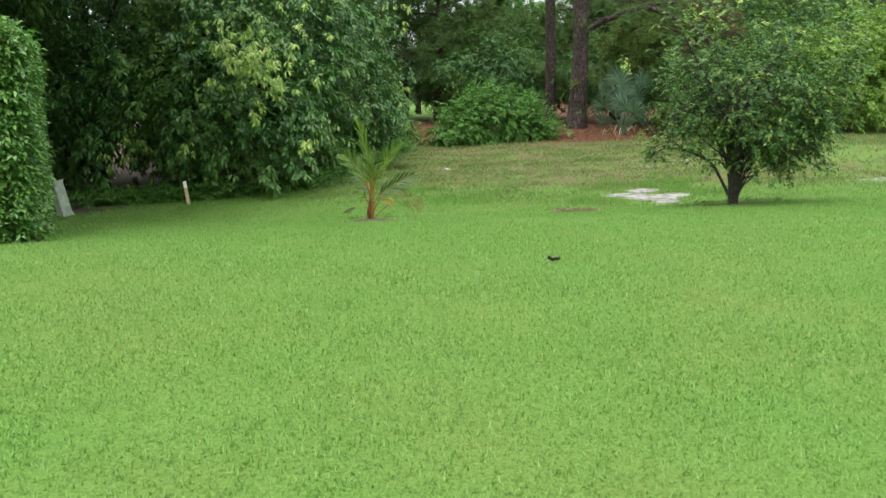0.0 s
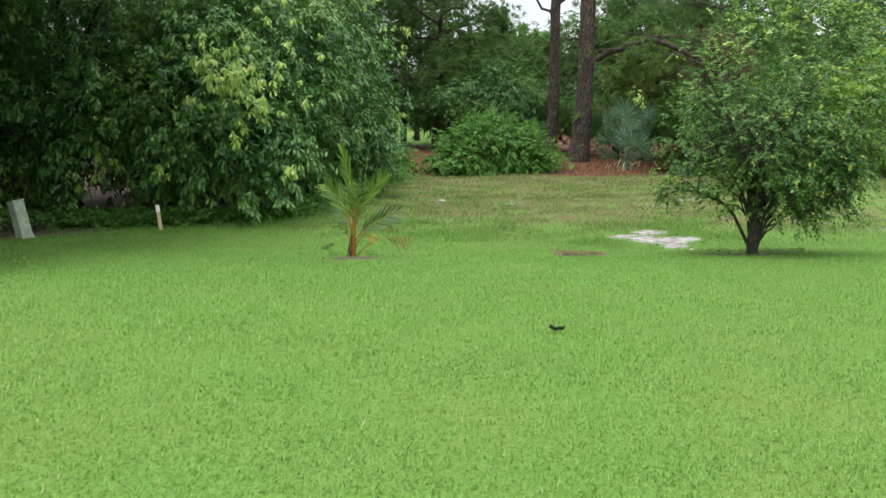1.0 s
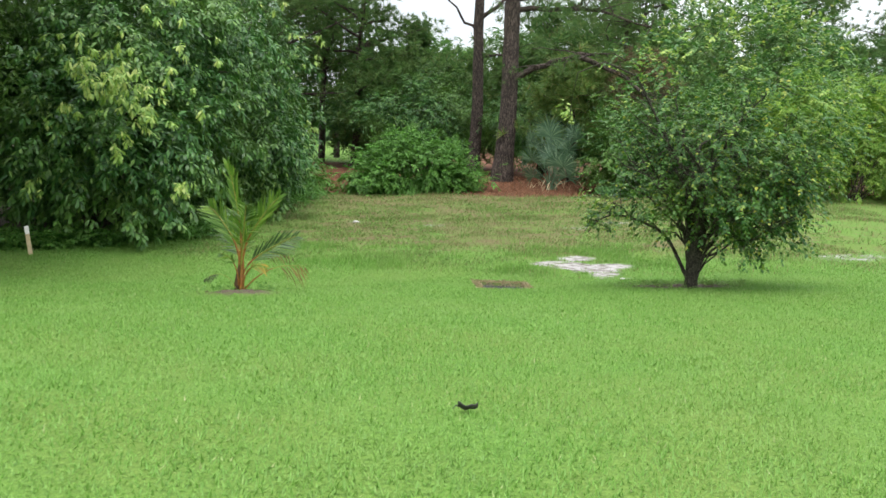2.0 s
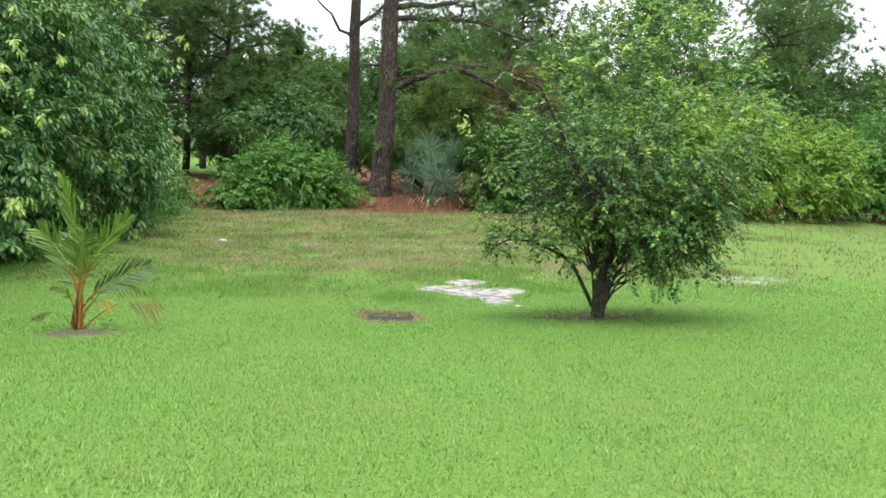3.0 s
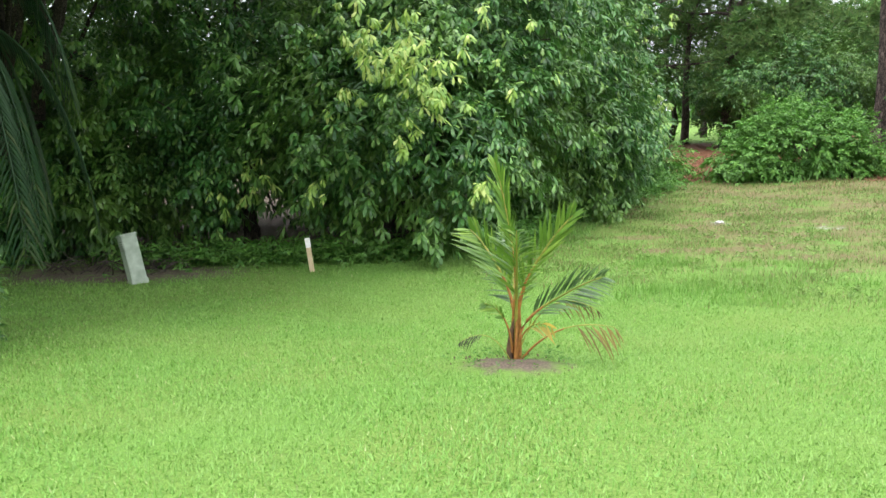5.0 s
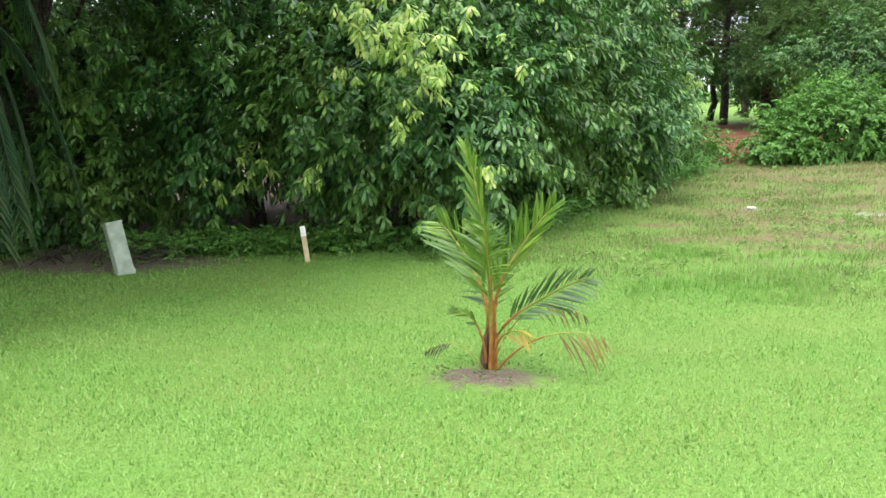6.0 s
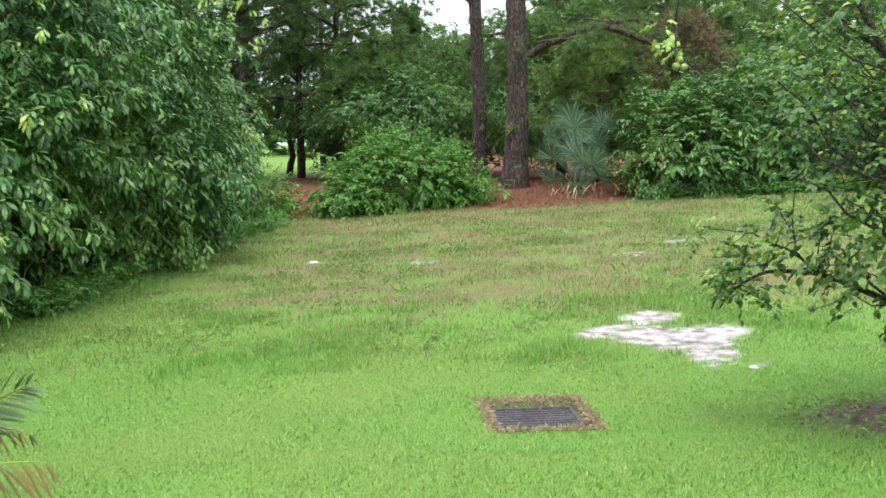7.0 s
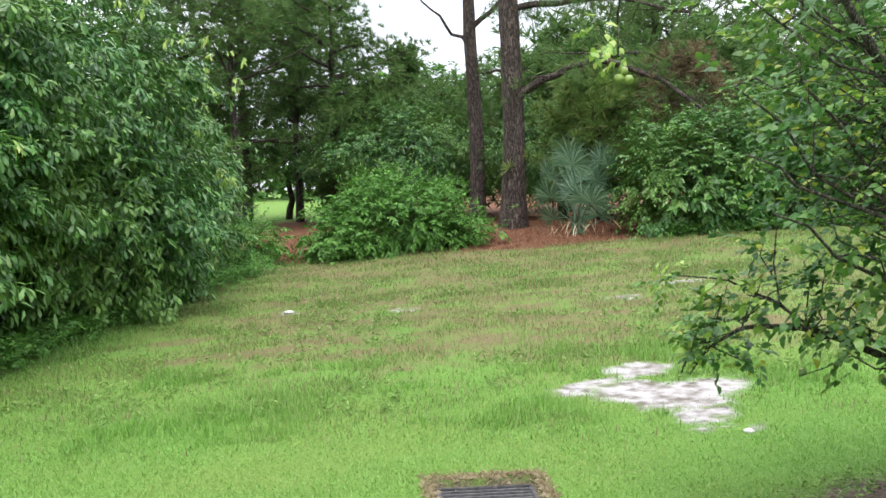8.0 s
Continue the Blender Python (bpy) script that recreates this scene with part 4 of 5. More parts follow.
# ---- the citrus tree ----
def build_citrus():
    base = ground_at(4.78, 12.23)
    o = np.array(base)
    tree = thing("citrus_tree", base, "many-stemmed citrus tree with thin spreading crown and green fruit", "tree")
    stems = [((-0.03, 0, 0), (-0.16, 0.1, 1.5), 0.055), ((0.04, 0.02, 0), (0.10, -0.1, 1.6), 0.06), ((-0.06, 0.03, 0.02), (-0.55, -0.2, 1.25), 0.034), ((0.0, -0.03, 0), (-0.12, -0.3, 1.4), 0.034),
             ((0.08, 0, 0), (0.42, 0.2, 1.35), 0.034), ((0.10, -0.02, 0), (0.36, -0.3, 1.2), 0.024), ((0.12, 0.03, 0), (0.75, 0.1, 1.05), 0.022), ((0.13, 0, 0), (0.62, -0.35, 0.85), 0.018), ((0.08, 0.08, 0), (0.25, 0.45, 1.4), 0.03),
             ((0.12, -0.05, 0), (0.5, -0.1, 1.0), 0.016)]
    a, r = rng.uniform(0, 6.3, 240), np.sqrt(rng.random(240))
    wx, wy = 4.85 + 0.95 * r * np.cos(a), 12.75 + 0.7 * r * np.sin(a)
    wat = np.stack([wx, wy, land(wx, wy) + 0.015], -1)
    tagged(new("soil_weeds", mesh_of("soil_weeds", *sprigs(wat[:150], np.tile([0, 0, 1.0], (150, 1)), 6, 0.07, 0.045, 0.02, 0.0), WEED)), "small weeds on the bare soil round the citrus tree", "weeds", kind="stuff")
    clods = [tube([p + (0, 0, -0.02), p, p + (0, 0.003, 0.012)], [0.006, rng.uniform(0.006, 0.018), 0.004], 6) for p in wat[150:] - (0, 0, 0.014)]
    tagged(new("soil_clods", mesh_of("soil_clods", *join(clods), EARTH)), "crumbly dark clods of bare soil", "soil", kind="stuff")
    tips = []

    def within(p):
        """Whether a place lies in the vase-shaped crown."""
        wide = math.hypot(p[0] - 0.08 - 0.09 * p[2], p[1])
        cap = 1 - (max(p[2] - 2.7, 0) / 1.3) ** 2
        return 0.5 < p[2] and cap > 0 and wide < (1.08 + 0.16 * p[2]) * math.sqrt(cap)
    for a, b, r in stems:
        a, b = np.array(a) * (0.45, 0.45, 1), np.array(b)
        r = r * 1.05
        p = bent(a - (0, 0, 0.05), b, 8, 0, 0.02)
        p[:, :2] = a[:2] + (b[:2] - a[:2]) * (np.linspace(0, 1, 8)[:, None] ** 2.5)
        limb = [tube(p, np.linspace(r * 1.15, r * 0.6, 8), 9)]
        for k in range(6):
            q = p[3 + k % 5]
            w = unit(np.array([[b[0] * 1.5 + rng.normal(0, 0.7), b[1] * 1.5 + rng.normal(0, 0.7), rng.uniform(0.5, 1.7)]]))[0]
            end = q + w * rng.uniform(0.8, 1.6)
            pp = bent(q, end, 7, 0.05, 0.04)
            limb.append(tube(pp, np.linspace(max(r * 0.4, 0.009), 0.004, 7), 6))
            for _ in range(11):
                s = pp[rng.integers(2, 7)]
                e2 = s + unit(np.array([[*(w[:2] * 0.8 + rng.normal(0, 0.6, 2)), rng.uniform(-0.3, 0.9)]]))[0] * rng.uniform(0.3, 0.75)
                if not within(e2):
                    continue
                p2 = bent(s, e2, 5, 0.03, 0.025)
                limb.append(tube(p2, np.linspace(0.005, 0.002, 5), 4))
                tips += [p2[1], p2[2], p2[3], p2[4]]
        piece("stem", join(limb), CITRUS_BARK, tree, soft=True)
    # the low limb that reaches out towards the sand
    low = np.array([(-0.05, 0.05, 0.15), (-0.30, 0.20, 0.66), (-0.70, 0.40, 0.84), (-0.98, 0.52, 0.84), (-1.12, 0.62, 0.72), (-1.2, 0.66, 0.58)])
    fine = np.linspace(0, 5, 26)
    limb_line = np.stack([np.interp(fine, np.arange(6), low[:, k]) for k in range(3)], -1)
    for _ in range(2):
        limb_line[1:-1] = 0.25 * limb_line[:-2] + 0.5 * limb_line[1:-1] + 0.25 * limb_line[2:]
    limb = [tube(limb_line, np.interp(fine, np.arange(6), [0.026, 0.020, 0.015, 0.011, 0.007, 0.003]), 9)]
    low_tips = []
    for k in range(15):
        s = low[rng.integers(2, 6)] + rng.normal(0, 0.02, 3)
        e = s + np.array([rng.normal(0.1, 0.11), rng.normal(0, 0.12), rng.uniform(-0.14, 0.45)])
        p2 = bent(s, e, 5, 0.02, 0.015)
        limb.append(tube(p2, np.linspace(0.005, 0.002, 5), 4))
        low_tips += [p2[2], p2[3], p2[4]]
    reach = bent((-0.70, 0.40, 0.84), (-1.26, 0.95, 1.02), 9, 0.10, 0.01)
    limb.append(tube(reach, np.linspace(0.008, 0.003, 9), 6))
    low_tips += list(reach[7:])
    hang = np.array([(-0.9, 0.1, 2.6), (-1.3, 0.15, 2.75), (-1.62, 0.18, 2.6), (-1.68, 0.18, 2.25), (-1.68, 0.17, 2.08)])
    limb.append(tube(np.concatenate([[(-0.35, 0.1, 1.7)], hang]), [0.022, 0.016, 0.012, 0.008, 0.005, 0.004], 6))
    piece("low_limb", join(limb), CITRUS_BARK, tree, "low arching limb", True)
    tips = np.array(tips)
    out = unit(tips - np.array([0, 0, 1.5]))
    keep = rng.random(len(tips)) < 0.40 + 0.3 * smooth(-0.9, 0.5, tips[:, 0])
    at = np.repeat(tips[keep], 2, 0) + rng.normal(0, 0.07, (keep.sum() * 2, 3))
    shell = crown_boughs((0.28, 0.0, 2.3), (1.5, 1.45, 1.55), 700, -0.9)
    ok = np.array([within(p) and rng.random() < (0.3 + 0.2 * p[2]) * (0.5 + 0.5 * float(smooth(-1.0, 0.4, p[0]))) for p in shell[0]])
    shell = (shell[0][ok], shell[1][ok])
    at2 = np.repeat(shell[0], 3, 0) + rng.normal(0, 0.12, (len(shell[0]) * 3, 3))
    low_at = np.repeat(np.array(low_tips), 2, 0) + rng.normal(0, 0.04, (len(low_tips) * 2, 3))
    every = np.concatenate([at, at2, low_at])
    ways = np.concatenate([np.repeat(out[keep], 2, 0), np.repeat(shell[1], 3, 0), np.tile([-0.4, 0, 0.1], (len(low_at), 1))])
    piece("crown", sprigs(every, ways, 7, 0.13, 0.052, 0.031, 0.05, True, 0.15), CITRUS_LEAF, tree, kind="stuff")
    # yellow-green leaves, more with height: young growth and the crown's lit top in colour
    young_lit_at = shell[0][rng.random(len(shell[0])) < 0.12 + 0.40 * smooth(2.0, 2.8, shell[0][:, 2])]
    young_lit_at = np.concatenate([young_lit_at, np.array(low_tips)[::6]])
    young_lit_at = np.repeat(young_lit_at, 2, 0) + rng.normal(0, 0.08, (len(young_lit_at) * 2, 3))
    piece("young_lit_foliage", sprigs(young_lit_at, unit(young_lit_at - np.array([0, 0, 1.5])), 6, 0.11, 0.058, 0.034, 0.05, True, 0.1), NEW_LIT_LEAF, tree, "yellow-green leaves for young growth and the crown's sunlit top", kind="stuff")
    yellow = np.array([(-1.69, 0.18, 2.09), (-1.71, 0.18, 2.14), (-1.74, 0.18, 2.19), (-1.78, 0.18, 2.23), reach[-1], reach[-2], reach[-1] + (0.02, 0, 0.12)])
    piece("new_growth", sprigs(np.repeat(yellow, 3, 0) + rng.normal(0, 0.03, (21, 3)), np.tile([-0.3, -0.2, 0.0], (21, 1)), 6, 0.07, 0.036, 0.022, 0.2, True), NEW_LIT_LEAF, tree, "pale yellow-green shoots", kind="stuff")
    spots = [(-1.66, 0.17, 2.02), (-1.685, 0.15, 1.985), (-1.645, 0.14, 1.98), (-0.72, 0.45, 0.62), (-0.55, 0.3, 1.05), (-0.95, 0.5, 1.05), (-0.6, 0.35, 0.8), (-1.0, -0.9, 2.9), (0.5, -1.2, 3.0), (0.9, -1.1, 3.0), (-0.3, -1.3, 2.4)]
    for s in spots:
        bm = bmesh.new()
        bmesh.ops.create_icosphere(bm, subdivisions=3, radius=0.021)
        bmesh.ops.scale(bm, vec=(1, 1, 0.93), verts=bm.verts)
        bmesh.ops.translate(bm, vec=s, verts=bm.verts)
        part("fruit", bm, FRUIT, tree, "round green citrus fruit", True)


# ---- pines and the wood's edge ----
def build_big_pine(at, height, radius, lean, label, limbs, foliage):
    base = ground_at(*at)
    tree = thing("tall_pine", base, label, "pine tree")
    z = np.linspace(-0.2, height, 26)
    flare = 1 + 0.35 * np.exp(-np.maximum(z, 0) / 0.5)
    pts = np.stack([lean[0] * z + 0.06 * np.sin(z * 0.7), lean[1] * z, z], -1)
    v, f = tube(pts, radius * flare * np.linspace(1, 0.55, 26), 22)
    v += 0.10 * radius * np.array([noise.noise(Vector((p[0] * 6, p[1] * 6, p[2] * 1.6))) for p in v])[:, None] * unit(v - np.repeat(pts, 22, 0))
    piece("trunk", (v, f), PINE_BARK, tree, soft=True)
    green = []
    for a, b, sag, r, n in limbs:
        p = bent(a, b, 9, sag, 0.05)
        lists = [tube(p, np.linspace(r, r * 0.3, 9), 8)]
        for k in range(n):
            s = p[rng.integers(3, 9)]
            e = s + np.array([rng.normal(0, 0.7), rng.normal(0, 0.5), rng.normal(-0.1, 0.4)])
            q = bent(s, e, 5, 0.05, 0.03)
            lists.append(tube(q, np.linspace(r * 0.25, 0.008, 5), 5))
            green.append((q[-1], unit((e - s)[None])[0])), green.append((q[-2], unit((e - s)[None])[0]))
        piece("branch", join(lists), PINE_BARK, tree, soft=True)
    if green and foliage:
        at_ = np.repeat(np.array([g[0] for g in green]), foliage, 0)
        at_ = at_ + rng.normal(0, 0.16, at_.shape)
        piece("needles", tufts(at_, np.repeat(np.array([g[1] for g in green]), foliage, 0), 26, 0.24, 0.006), NEEDLE, tree, kind="stuff")
    return tree


def bushy_pine(at, height, radius, label, seed_tufts, material=None, trunk=0.09, first=0.15, per=22, length=0.26, width=0.008, name="young_pine", power=0.6, loose=0.22):
    base = ground_at(*at)
    tree = thing(name, base, label, "pine tree")
    z = np.linspace(-0.1, height * 0.97, 12)
    lists = [tube(np.stack([0.05 * np.sin(z), 0.04 * np.cos(z), z], -1), np.linspace(trunk, 0.02, 12), 8)]
    ends, ways = [], []
    n = max(16, int(height * (2.6 if height > 12 else 7)))
    for k in range(n):
        t = first + (0.97 - first) * (rng.random() if height > 12 else (k + rng.random()) / n)
        a = k * 2.399 + rng.normal(0, 0.5)
        reach = radius * (1 - t) ** power * rng.uniform(0.35, 1.25) + 0.2
        d = np.array([math.cos(a), math.sin(a), rng.uniform(0.1, 0.6)])
        p = bent((0, 0, t * height), np.array([0, 0, t * height]) + d * reach, 6, -0.08, 0.04)
        lists.append(tube(p, np.linspace(trunk * 0.35, 0.01, 6), 5))
        m = max(2, int(seed_tufts / n))
        s = rng.integers(2, 6, m)
        ends.append(p[s] + rng.normal(0, loose, (m, 3)) * [1, 1, 0.8])
        ways.append(np.tile(unit(d[None] + np.array([0, 0, 0.6])), (m, 1)))
    piece("trunk", join(lists), PINE_BARK, tree, soft=True)
    piece("needles", tufts(np.concatenate(ends), np.concatenate(ways), per, length, width), material or NEEDLE, tree, kind="stuff")
    return tree


def shrub(at, size, label, boughs, per, leaf, width, material, name="shrub", low=-0.75, count=7):
    base = ground_at(*at)
    ob = thing(name, base, label, "shrub")
    for _ in range(12):
        w = sphere_ways(1)[0] * np.array(size) * 0.8
        w[2] = abs(w[2]) + size[2] * 0.5
        piece("stem", tube(bent((rng.normal(0, 0.15), rng.normal(0, 0.15), -0.05), w, 6, 0.05, 0.04), np.linspace(0.03, 0.006, 6), 5), TWIG_BARK, ob)
    c = (0, 0, size[2] * 0.75)
    r = (size[0], size[1], size[2] * 1.05)
    piece("foliage", join([crown(c, r, boughs, per, 0.26, 0.26, leaf, width, count, 0.1, low), crown(c, np.array(r) * 0.7, boughs // 3, 5, 0.3, 0.3, leaf * 2, width * 2.2, 6, 0.25, low)]), material, ob, kind="stuff")
    return ob


def build_wood_edge():
    build_big_pine((5.88, 33.3), 13.0, 0.34, (0.004, 0.0), "tall old pine with thick furrowed grey-brown bark",
                   [((0.1, 0, 3.6), (3.0, -1.2, 4.6), 0.2, 0.13, 10), ((2.2, -0.9, 4.5), (5.2, -2.4, 2.4), 0.35, 0.10, 12), ((0, 0, 6.4), (2.6, -1.0, 6.6), 0.1, 0.12, 16),
                    ((0, 0, 6.9), (-2.4, -0.6, 7.2), 0.2, 0.09, 10), ((0, 0, 6.0), (4.6, -1.4, 5.6), 0.3, 0.10, 18), ((0, 0, 8.5), (-3.0, 1.0, 9.5), 0.3, 0.09, 14), ((0, 0, 9.5), (3.0, 0.5, 10.5), 0.3, 0.09, 14)], 5)
    build_big_pine((5.25, 36.6), 12.5, 0.25, (-0.012, 0.0), "slender pine with rough bark and a bare dead branch",
                   [((0, 0, 5.4), (-1.75, -0.6, 7.1), -0.05, 0.07, 0), ((0, 0, 6.2), (1.8, -0.5, 7.4), 0.15, 0.09, 8), ((0, 0, 4.7), (1.7, -0.3, 4.7), 0.1, 0.06, 3), ((0, 0, 9.0), (-2.4, 0.5, 10.0), 0.2, 0.07, 12)], 5)
    # branches with needles hanging by the fan palm
    bushy_pine((8.5, 34.0), 4.4, 2.6, "young pine with yellow-green needle tufts leaning over the fan palm", 360, LIGHT_NEEDLE, 0.08, 0.25, 60, 0.42, 0.016, loose=0.3)
    bushy_pine((10.6, 32.6), 4.8, 2.0, "young pine with browning needles", 340, BROWN_NEEDLE, 0.07, 0.45, 30, 0.30, 0.013)
    shrub((2.55, 31.5), (1.85, 1.3, 1.0), "rounded bright green leafy shrub on the pine straw", 150, 11, 0.12, 0.055, SHRUB_LEAF)
    shrub((1.35, 30.7), (0.9, 0.7, 0.5), "low bright green leafy shrub on the pine straw", 60, 9, 0.12, 0.055, SHRUB_LEAF)
    shrub((3.9, 31.1), (0.8, 0.7, 0.55), "low bright green leafy shrub on the pine straw", 60, 8, 0.10, 0.045, SHRUB_LEAF)
    shrub((-1.15, 30.5), (0.7, 0.7, 0.6), "small leafy shrub beside the path", 70, 8, 0.09, 0.04, SHRUB_LEAF)
    shrub((10.0, 30.6), (1.7, 1.3, 1.7), "dark green broad-leaved bush at the wood's edge", 170, 9, 0.12, 0.055, BROADLEAF)
    shrub((12.4, 30.8), (1.8, 1.3, 1.9), "dark green broad-leaved bush at the wood's edge", 170, 9, 0.12, 0.055, BROADLEAF)
    shrub((15.3, 30.9), (2.2, 1.5, 2.5), "bright yellow-green bush at the lawn's edge", 170, 9, 0.13, 0.06, BRIGHT_LEAF, name="bright_bush")
    shrub((18.6, 31.8), (2.4, 1.6, 2.5), "bright yellow-green bush at the lawn's edge", 170, 9, 0.13, 0.06, BRIGHT_LEAF, name="bright_bush")
    shrub((22.4, 33.0), (2.6, 1.7, 2.1), "bright yellow-green bush at the lawn's edge", 160, 9, 0.14, 0.065, BRIGHT_LEAF, name="bright_bush")
    shrub((26.5, 34.5), (2.8, 1.9, 2.5), "green leafy bush at the lawn's edge", 150, 9, 0.15, 0.07, SHRUB_LEAF, name="bush")
    shrub((31.0, 36.5), (3.2, 2.1, 3.0), "green leafy bush at the lawn's edge", 150, 9, 0.17, 0.08, SHRUB_LEAF, name="bush")
    shrub((36.5, 39.0), (3.6, 2.4, 3.2), "green leafy bush at the lawn's edge", 150, 9, 0.18, 0.08, SHRUB_LEAF, name="bush")
    # the wood behind
    a = bushy_pine((2.2, 40.5), 5.1, 2.5, "bushy dark pine in the wood", 700, None, 0.11, 0.06, 19, 0.44, 0.026, loose=0.4)
    b = bushy_pine((-4.2, 41.0), 5.4, 2.4, "bushy dark pine in the wood", 640, None, 0.10, 0.10, 19, 0.44, 0.026, loose=0.4)
    tall = bushy_pine((-3.2, 45.5), 13.5, 4.4, "tall pine with open tiers of needles", 1250, None, 0.24, 0.30, 24, 0.38, 0.018, name="tall_pine", power=0.3, loose=0.42)
    spots = [(a, 4.6, 42.0, 1.0, 0.95), (b, 7.4, 40.5, 2.0, 1.05), (a, 1.7, 45.5, 3.1, 1.0), (b, 9.6, 38.2, 0.7, 1.1), (a, 12.6, 37.0, 4.0, 1.15), (b, 6.0, 45.0, 5.0, 1.0), (a, 15.5, 38.5, 1.9, 1.1), (b, 18.8, 39.5, 2.2, 1.25),
             (a, 22.5, 41.0, 3.5, 1.3), (b, 26.5, 42.0, 0.4, 1.35), (a, 31.0, 44.0, 5.1, 1.4), (b, 36.0, 46.0, 1.1, 1.5), (a, 42.0, 50.0, 2.4, 1.6), (b, 10.5, 47.0, 2.7, 1.5), (a, 3.2, 49.0, 0.2, 1.15), (b, -5.5, 38.0, 4.4, 1.25), (a, -9.0, 36.0, 3.0, 1.4), (a, 15.0, 48.0, 5.5, 1.5), (b, 20.0, 50.0, 3.3, 1.6),
             (tall, -5.2, 42.5, 2.2, 0.9), (tall, -0.4, 52.0, 4.4, 0.8), (tall, 14.0, 43.5, 4.2, 0.85), (tall, 24.0, 47.0, 0.6, 0.9), (tall, 33.0, 50.0, 3.6, 1.05), (tall, -11.0, 41.0, 3.0, 1.0), (tall, -16.0, 36.0, 5.0, 1.0),
             (tall, 20.5, 43.5, 5.2, 0.85), (tall, 12.2, 40.5, 0.3, 0.72), (tall, 0.6, 41.5, 1.0, 0.8), (tall, -2.6, 39.0, 2.6, 0.72), (tall, -1.0, 44.5, 5.6, 0.75), (tall, 27.0, 42.5, 4.7, 0.8), (tall, 30.5, 45.0, 0.2, 0.85)]
    for ob in (a, b, tall):
        tagged(ob, group="pines of the wood")
    for ob, x, y, turn, s in spots:
        copy_thing(ob, Matrix.Translation(ground_at(x, y)) @ Matrix.Rotation(turn, 4, "Z") @ Matrix.Scale(s, 4))
    leafy_tree((4.4, 47.5), "rounded broad-leaved tree far behind the pines", [((4.4, 47.5, 4.0), (3.4, 2.4, 2.4), 200, 8, (0, -1, 0))], 4, 0.22, 0.10, SHRUB_LEAF, "broadleaf_tree", 0.4, 7)
    leafy_tree((9.0, 50.0), "rounded broad-leaved tree far behind the pines", [((9.0, 50.0, 4.6), (3.6, 2.4, 2.6), 200, 8, (0, -1, 0))], 4, 0.22, 0.10, SHRUB_LEAF, "broadleaf_tree", 0.4, 7)
    leafy_tree((3.2, 38.5), "understorey tree with fine dark leaves", [((3.4, 38.5, 2.2), (2.6, 1.3, 1.7), 200, 8, (0, -1, 0))], 3, 0.12, 0.05, BROADLEAF, "understorey_tree", 0.3, 7)
    leafy_tree((8.0, 37.0), "understorey tree with fine dark leaves", [((8.2, 37.0, 2.2), (2.4, 1.3, 2.0), 200, 8, (0, -1, 0))], 3, 0.12, 0.05, BROADLEAF, "understorey_tree", 0.3, 7)
    for x, y, h in ((13.5, 36.0, 2.4), (17.5, 36.5, 2.8), (22.0, 38.0, 3.0), (27.0, 40.5, 3.4), (33.0, 43.0, 3.8)):
        leafy_tree((x, y), "leafy understorey tree behind the bushes", [((x, y, h), (2.6, 1.6, h * 0.95), 190, 8, (0, -1, 0))], 3, 0.15, 0.07, BROADLEAF, "understorey_tree", 0.35, 7)
    leafy_tree((-1.6, 47.0), "broad-leaved tree closing the far end of the path", [((-1.4, 47.0, 3.9), (2.6, 1.4, 2.1), 230, 9, (0, -1, 0))], 3, 0.16, 0.07, BROADLEAF, "understorey_tree", 0.35, 7)
    leafy_tree((1.4, 42.5), "understorey tree with fine dark leaves", [((1.4, 42.5, 2.4), (2.0, 1.3, 2.0), 200, 9, (0, -1, 0))], 3, 0.14, 0.06, BROADLEAF, "understorey_tree", 0.3, 7)
    # a column-shaped conifer
    bushy_pine((3.3, 44.5), 7.0, 0.62, "narrow dark column-shaped conifer", 1100, None, 0.1, 0.2, 30, 0.24, 0.024, "column_conifer", 0.35)
    # the far edge of the wood
    n = 2600
    px, py = rng.uniform(-140, 170, n), rng.uniform(95, 120, n)
    pz = rng.uniform(0, 1, n) ** 0.8 * (9 + 3 * np.sin(px * 0.21) + 2 * np.sin(px * 0.57))
    tagged(new("far_woods", mesh_of("far_woods", *sprigs(np.stack([px, py, pz], -1), np.tile([0, -1.0, 0.3], (n, 1)), 8, 1.6, 1.5, 1.0, 0.2), SHRUB_LEAF)), "distant line of trees beyond the far lawn", "woods", kind="stuff")
    n = 4200
    px, py = rng.uniform(4, 14, n), rng.uniform(29.6, 31.4, n)
    px = np.where(px < 9, px + 5, px)
    at = np.stack([px, py - 0.12 * (px - 9), land(px, py) + rng.uniform(0.02, 0.2, n)], -1)
    tagged(new("creepers", mesh_of("creepers", *sprigs(at, np.tile([0, -0.6, 0.6], (n, 1)), 5, 0.16, 0.09, 0.045, 0.1), SHRUB_LEAF)), "low green creepers under the bushes", "ground cover", kind="stuff")


# ---- small things ----
def bevelled_box(size, bevel=0.01, taper=1.0):
    bm = bmesh.new()
    bmesh.ops.create_cube(bm, size=1)
    bmesh.ops.scale(bm, vec=size, verts=bm.verts)
    bmesh.ops.translate(bm, vec=(0, 0, size[2] / 2), verts=bm.verts)
    for q in bm.verts:
        if q.co.z > size[2] * 0.5:
            q.co.x *= taper
            q.co.y *= taper
    bmesh.ops.bevel(bm, geom=bm.edges[:], offset=bevel, segments=2, affect="EDGES")
    return bm


def moved(bm, m):
    bmesh.ops.transform(bm, matrix=m, verts=bm.verts)
    return bm


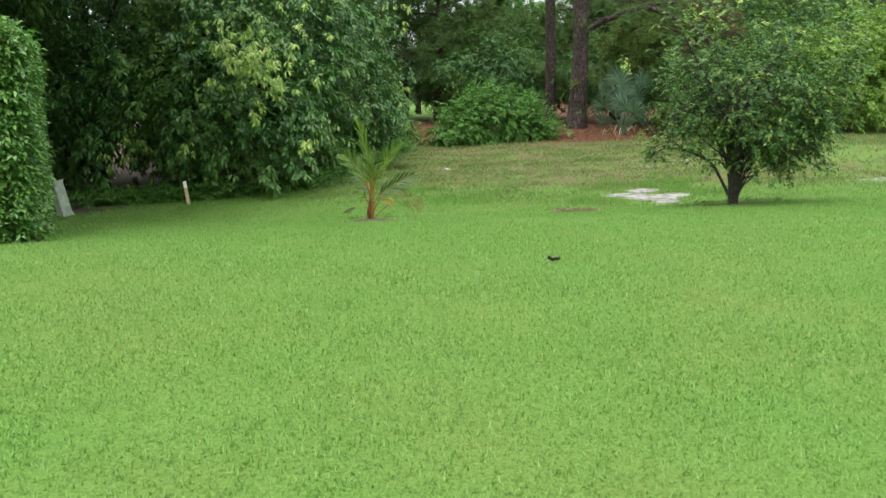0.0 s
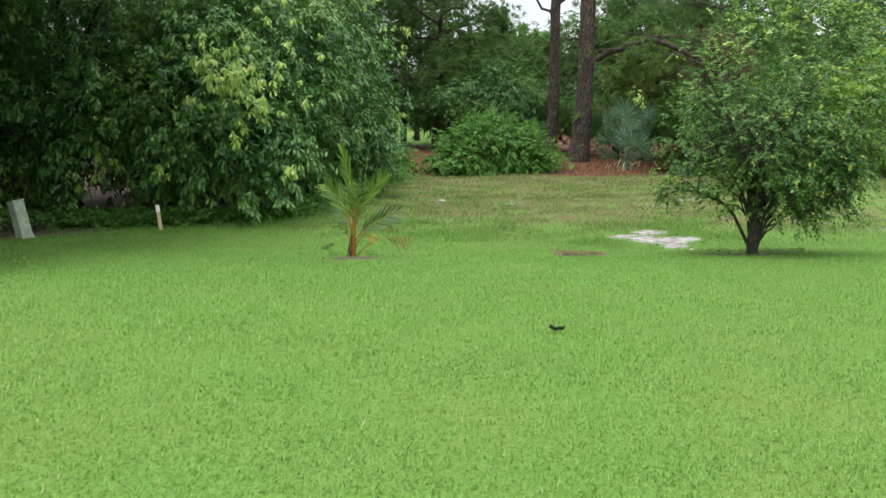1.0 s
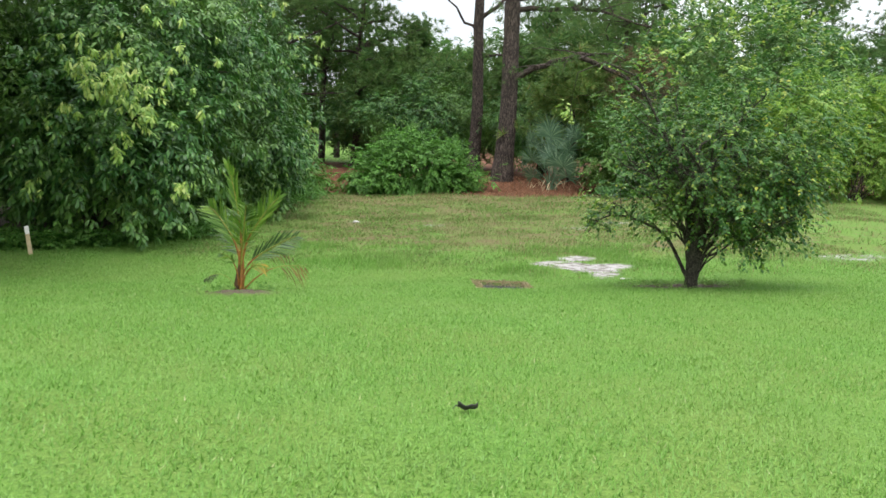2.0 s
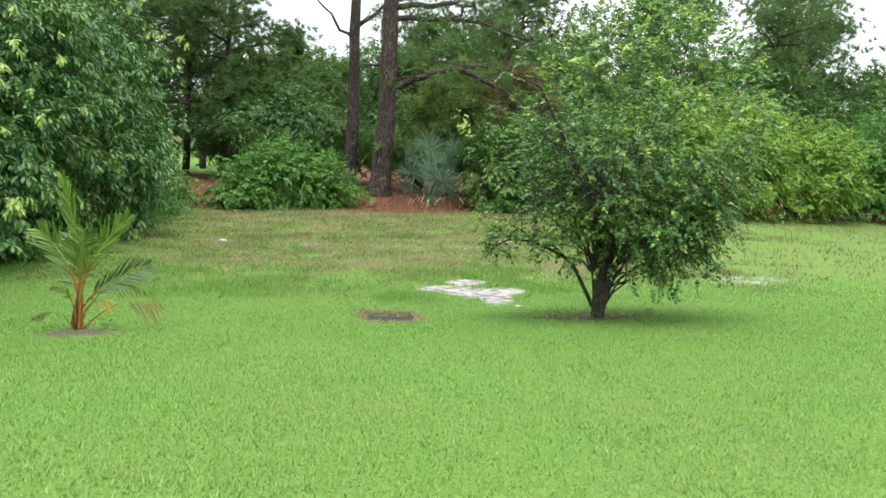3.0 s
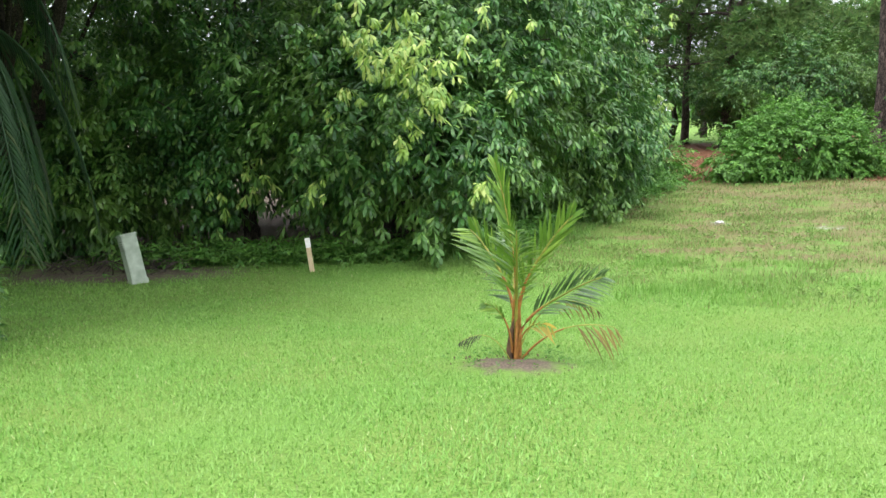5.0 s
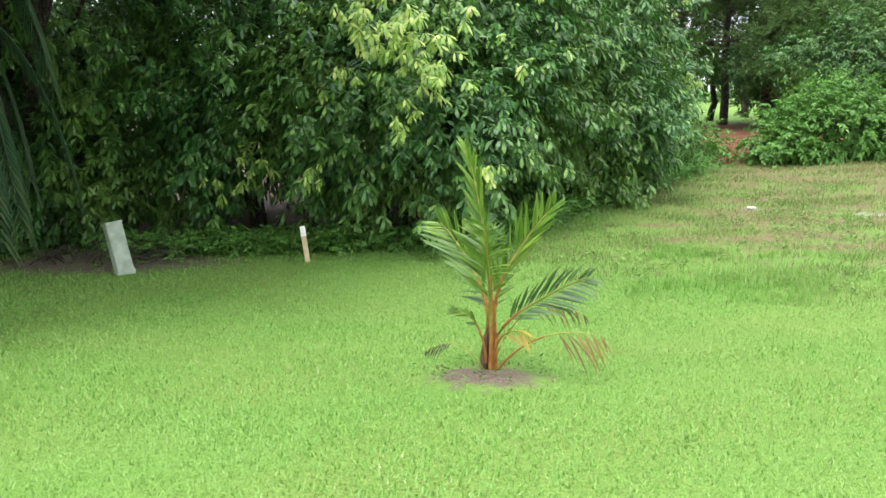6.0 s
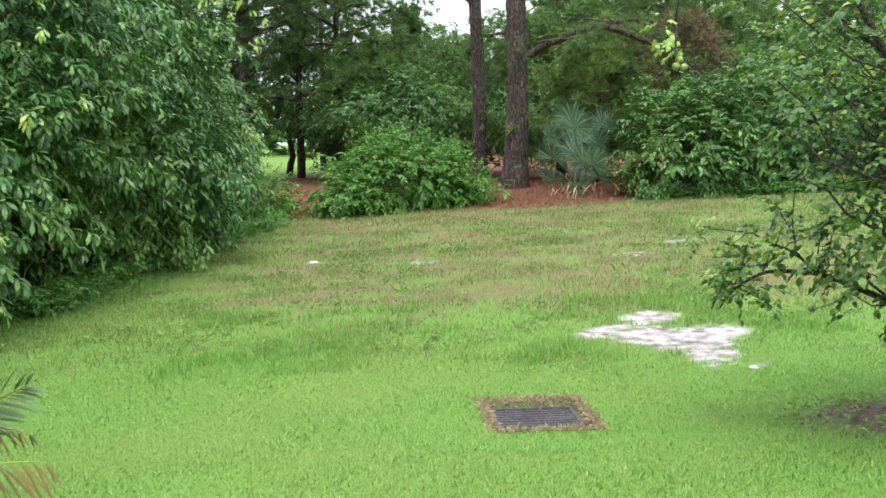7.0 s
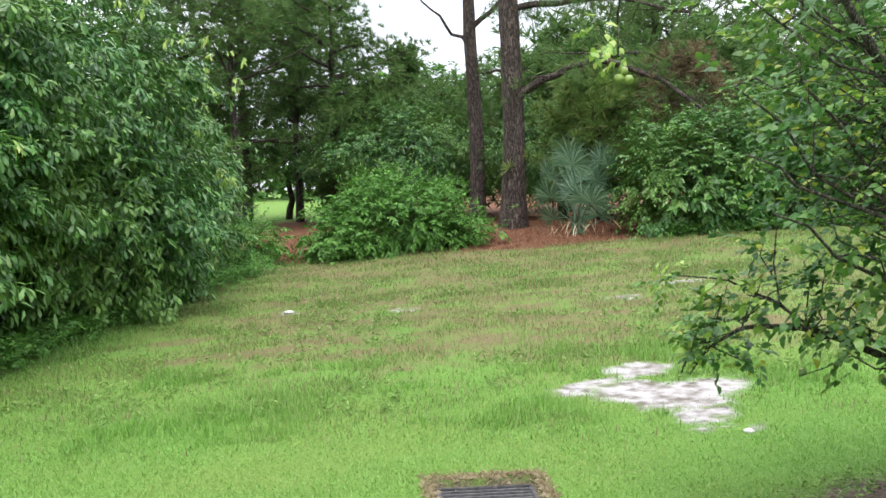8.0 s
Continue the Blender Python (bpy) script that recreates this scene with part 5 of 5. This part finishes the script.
def build_pedestal():
    x, y, z = ground_at(-6.92, 15.8)
    ped = thing("utility_pedestal", (x, y, z - 0.04), "leaning pale green utility pedestal with louvred side", "utility box")
    ped.matrix_basis = Matrix.Translation((x, y, z - 0.04)) @ Matrix.Rotation(radians(-14), 4, "Y") @ Matrix.Rotation(radians(-36), 4, "Z")
    part("body", bevelled_box((0.22, 0.21, 0.70), 0.012, 0.98), BOX_PAINT, ped)
    part("cap", moved(bevelled_box((0.24, 0.23, 0.035), 0.010), Matrix.Translation((0, 0, 0.69))), BOX_PAINT, ped, "slightly overhanging lid")
    for k in range(5):
        part("louvre", moved(bevelled_box((0.15, 0.012, 0.012), 0.003), Matrix.Translation((0, -0.107, 0.50 + 0.03 * k))), BOX_DARK, ped)
    part("base_collar", bevelled_box((0.24, 0.23, 0.09), 0.010), BOX_PAINT, ped)


def build_stake():
    x, y, z = ground_at(-4.84, 16.9)
    stake = thing("survey_stake", (x, y, z), "leaning pale wooden survey stake, its shaft coloured darker for shade", "stake")
    stake.matrix_basis = Matrix.Translation((x, y, z)) @ Matrix.Rotation(radians(-9), 4, "Y") @ Matrix.Rotation(radians(12), 4, "Z")
    part("shaft", moved(bevelled_box((0.065, 0.035, 0.40), 0.004), Matrix.Translation((0, 0, -0.05))), STAKE_WOOD, stake)
    part("pale_top", moved(bevelled_box((0.067, 0.037, 0.14), 0.005), Matrix.Translation((0, 0, 0.345))), STAKE_PALE, stake, "pale top without the shaft's shade tone")


def build_drain():
    x, y = GRATE
    z = float(land(x, y)) - 0.085
    drain = thing("drain_grate", (x, y, z - 0.03), "rusty dark iron drain grate sunk in the lawn", "drain")
    for k in range(10):
        part("bar", moved(bevelled_box((0.58, 0.026, 0.035), 0.005), Matrix.Translation((0, -0.25 + 0.0555 * k, 0.03))), IRON, drain)
    for sx, sy, px, py in ((0.62, 0.03, 0, -0.30), (0.62, 0.03, 0, 0.30), (0.03, 0.57, -0.305, 0), (0.03, 0.57, 0.305, 0)):
        part("frame_side", moved(bevelled_box((sx, sy, 0.05), 0.005), Matrix.Translation((px, py, 0.02))), IRON, drain)
    for px in (-0.14, 0.14):
        part("cross_bar", moved(bevelled_box((0.025, 0.57, 0.02), 0.003), Matrix.Translation((px, 0, 0.012))), IRON, drain)
    part("sump_floor", moved(bevelled_box((0.60, 0.58, 0.01), 0.002), Matrix.Translation((0, 0, 0.0))), EARTH, drain, "dark earth under the bars")


def build_litter():
    x, y, z = ground_at(1.07, 5.79)
    leaf = thing("dead_leaf", (x, y, z - 0.008), "curled black dead leaf lying on the lawn", "leaf")
    g = np.array([(u, v) for v in np.linspace(-1, 1, 7) for u in np.linspace(-1, 1, 9)])
    v = np.stack([g[:, 0] * 0.050, g[:, 1] * 0.022 * np.sqrt(np.maximum(1 - g[:, 0] ** 2, 0.02)), 0.030 + 0.016 * g[:, 1] ** 2 + 0.014 * g[:, 0] ** 2 - 0.012 * g[:, 1] + 0.004 * np.sin(g[:, 0] * 6)], -1)
    i, j = np.meshgrid(np.arange(6), np.arange(8), indexing="ij")
    f = np.stack([i * 9 + j, i * 9 + j + 1, (i + 1) * 9 + j + 1, (i + 1) * 9 + j], -1).reshape(-1, 4)
    blade = piece("blade", (v, f), DARK_LEAF, leaf, soft=True)
    solid = blade.modifiers.new("thick", "SOLIDIFY")
    solid.thickness = 0.003
    piece("stalk", tube([(-0.048, 0, 0.05), (-0.062, 0.004, 0.045), (-0.075, -0.004, 0.03)], [0.003, 0.0025, 0.002], 6), DARK_LEAF, leaf)
    for px, py, s in ((0.62, 22.8, 0.08), (4.75, 14.9, 0.045)):
        bm = bmesh.new()
        bmesh.ops.create_icosphere(bm, subdivisions=2, radius=s)
        for q in bm.verts:
            q.co += 0.3 * s * noise.noise_vector(q.co * 20 + Vector((px, py, 0)))
            q.co.z *= 0.4
        me = bpy.data.meshes.new("pale_stone")
        bm.to_mesh(me)
        bm.free()
        me.materials.append(WHITE_STONE)
        ob = tagged(new("pale_stone", me), "small pale stone lying in the grass", "stone")
        ob.location = Vector(ground_at(px, py)) + Vector((0, 0, 0.01))


build_hedge()
build_side_trees()
build_date_palm()
build_young_palm()
build_citrus()
build_palmetto()
build_wood_edge()
build_pedestal()
build_stake()
build_drain()
build_litter()
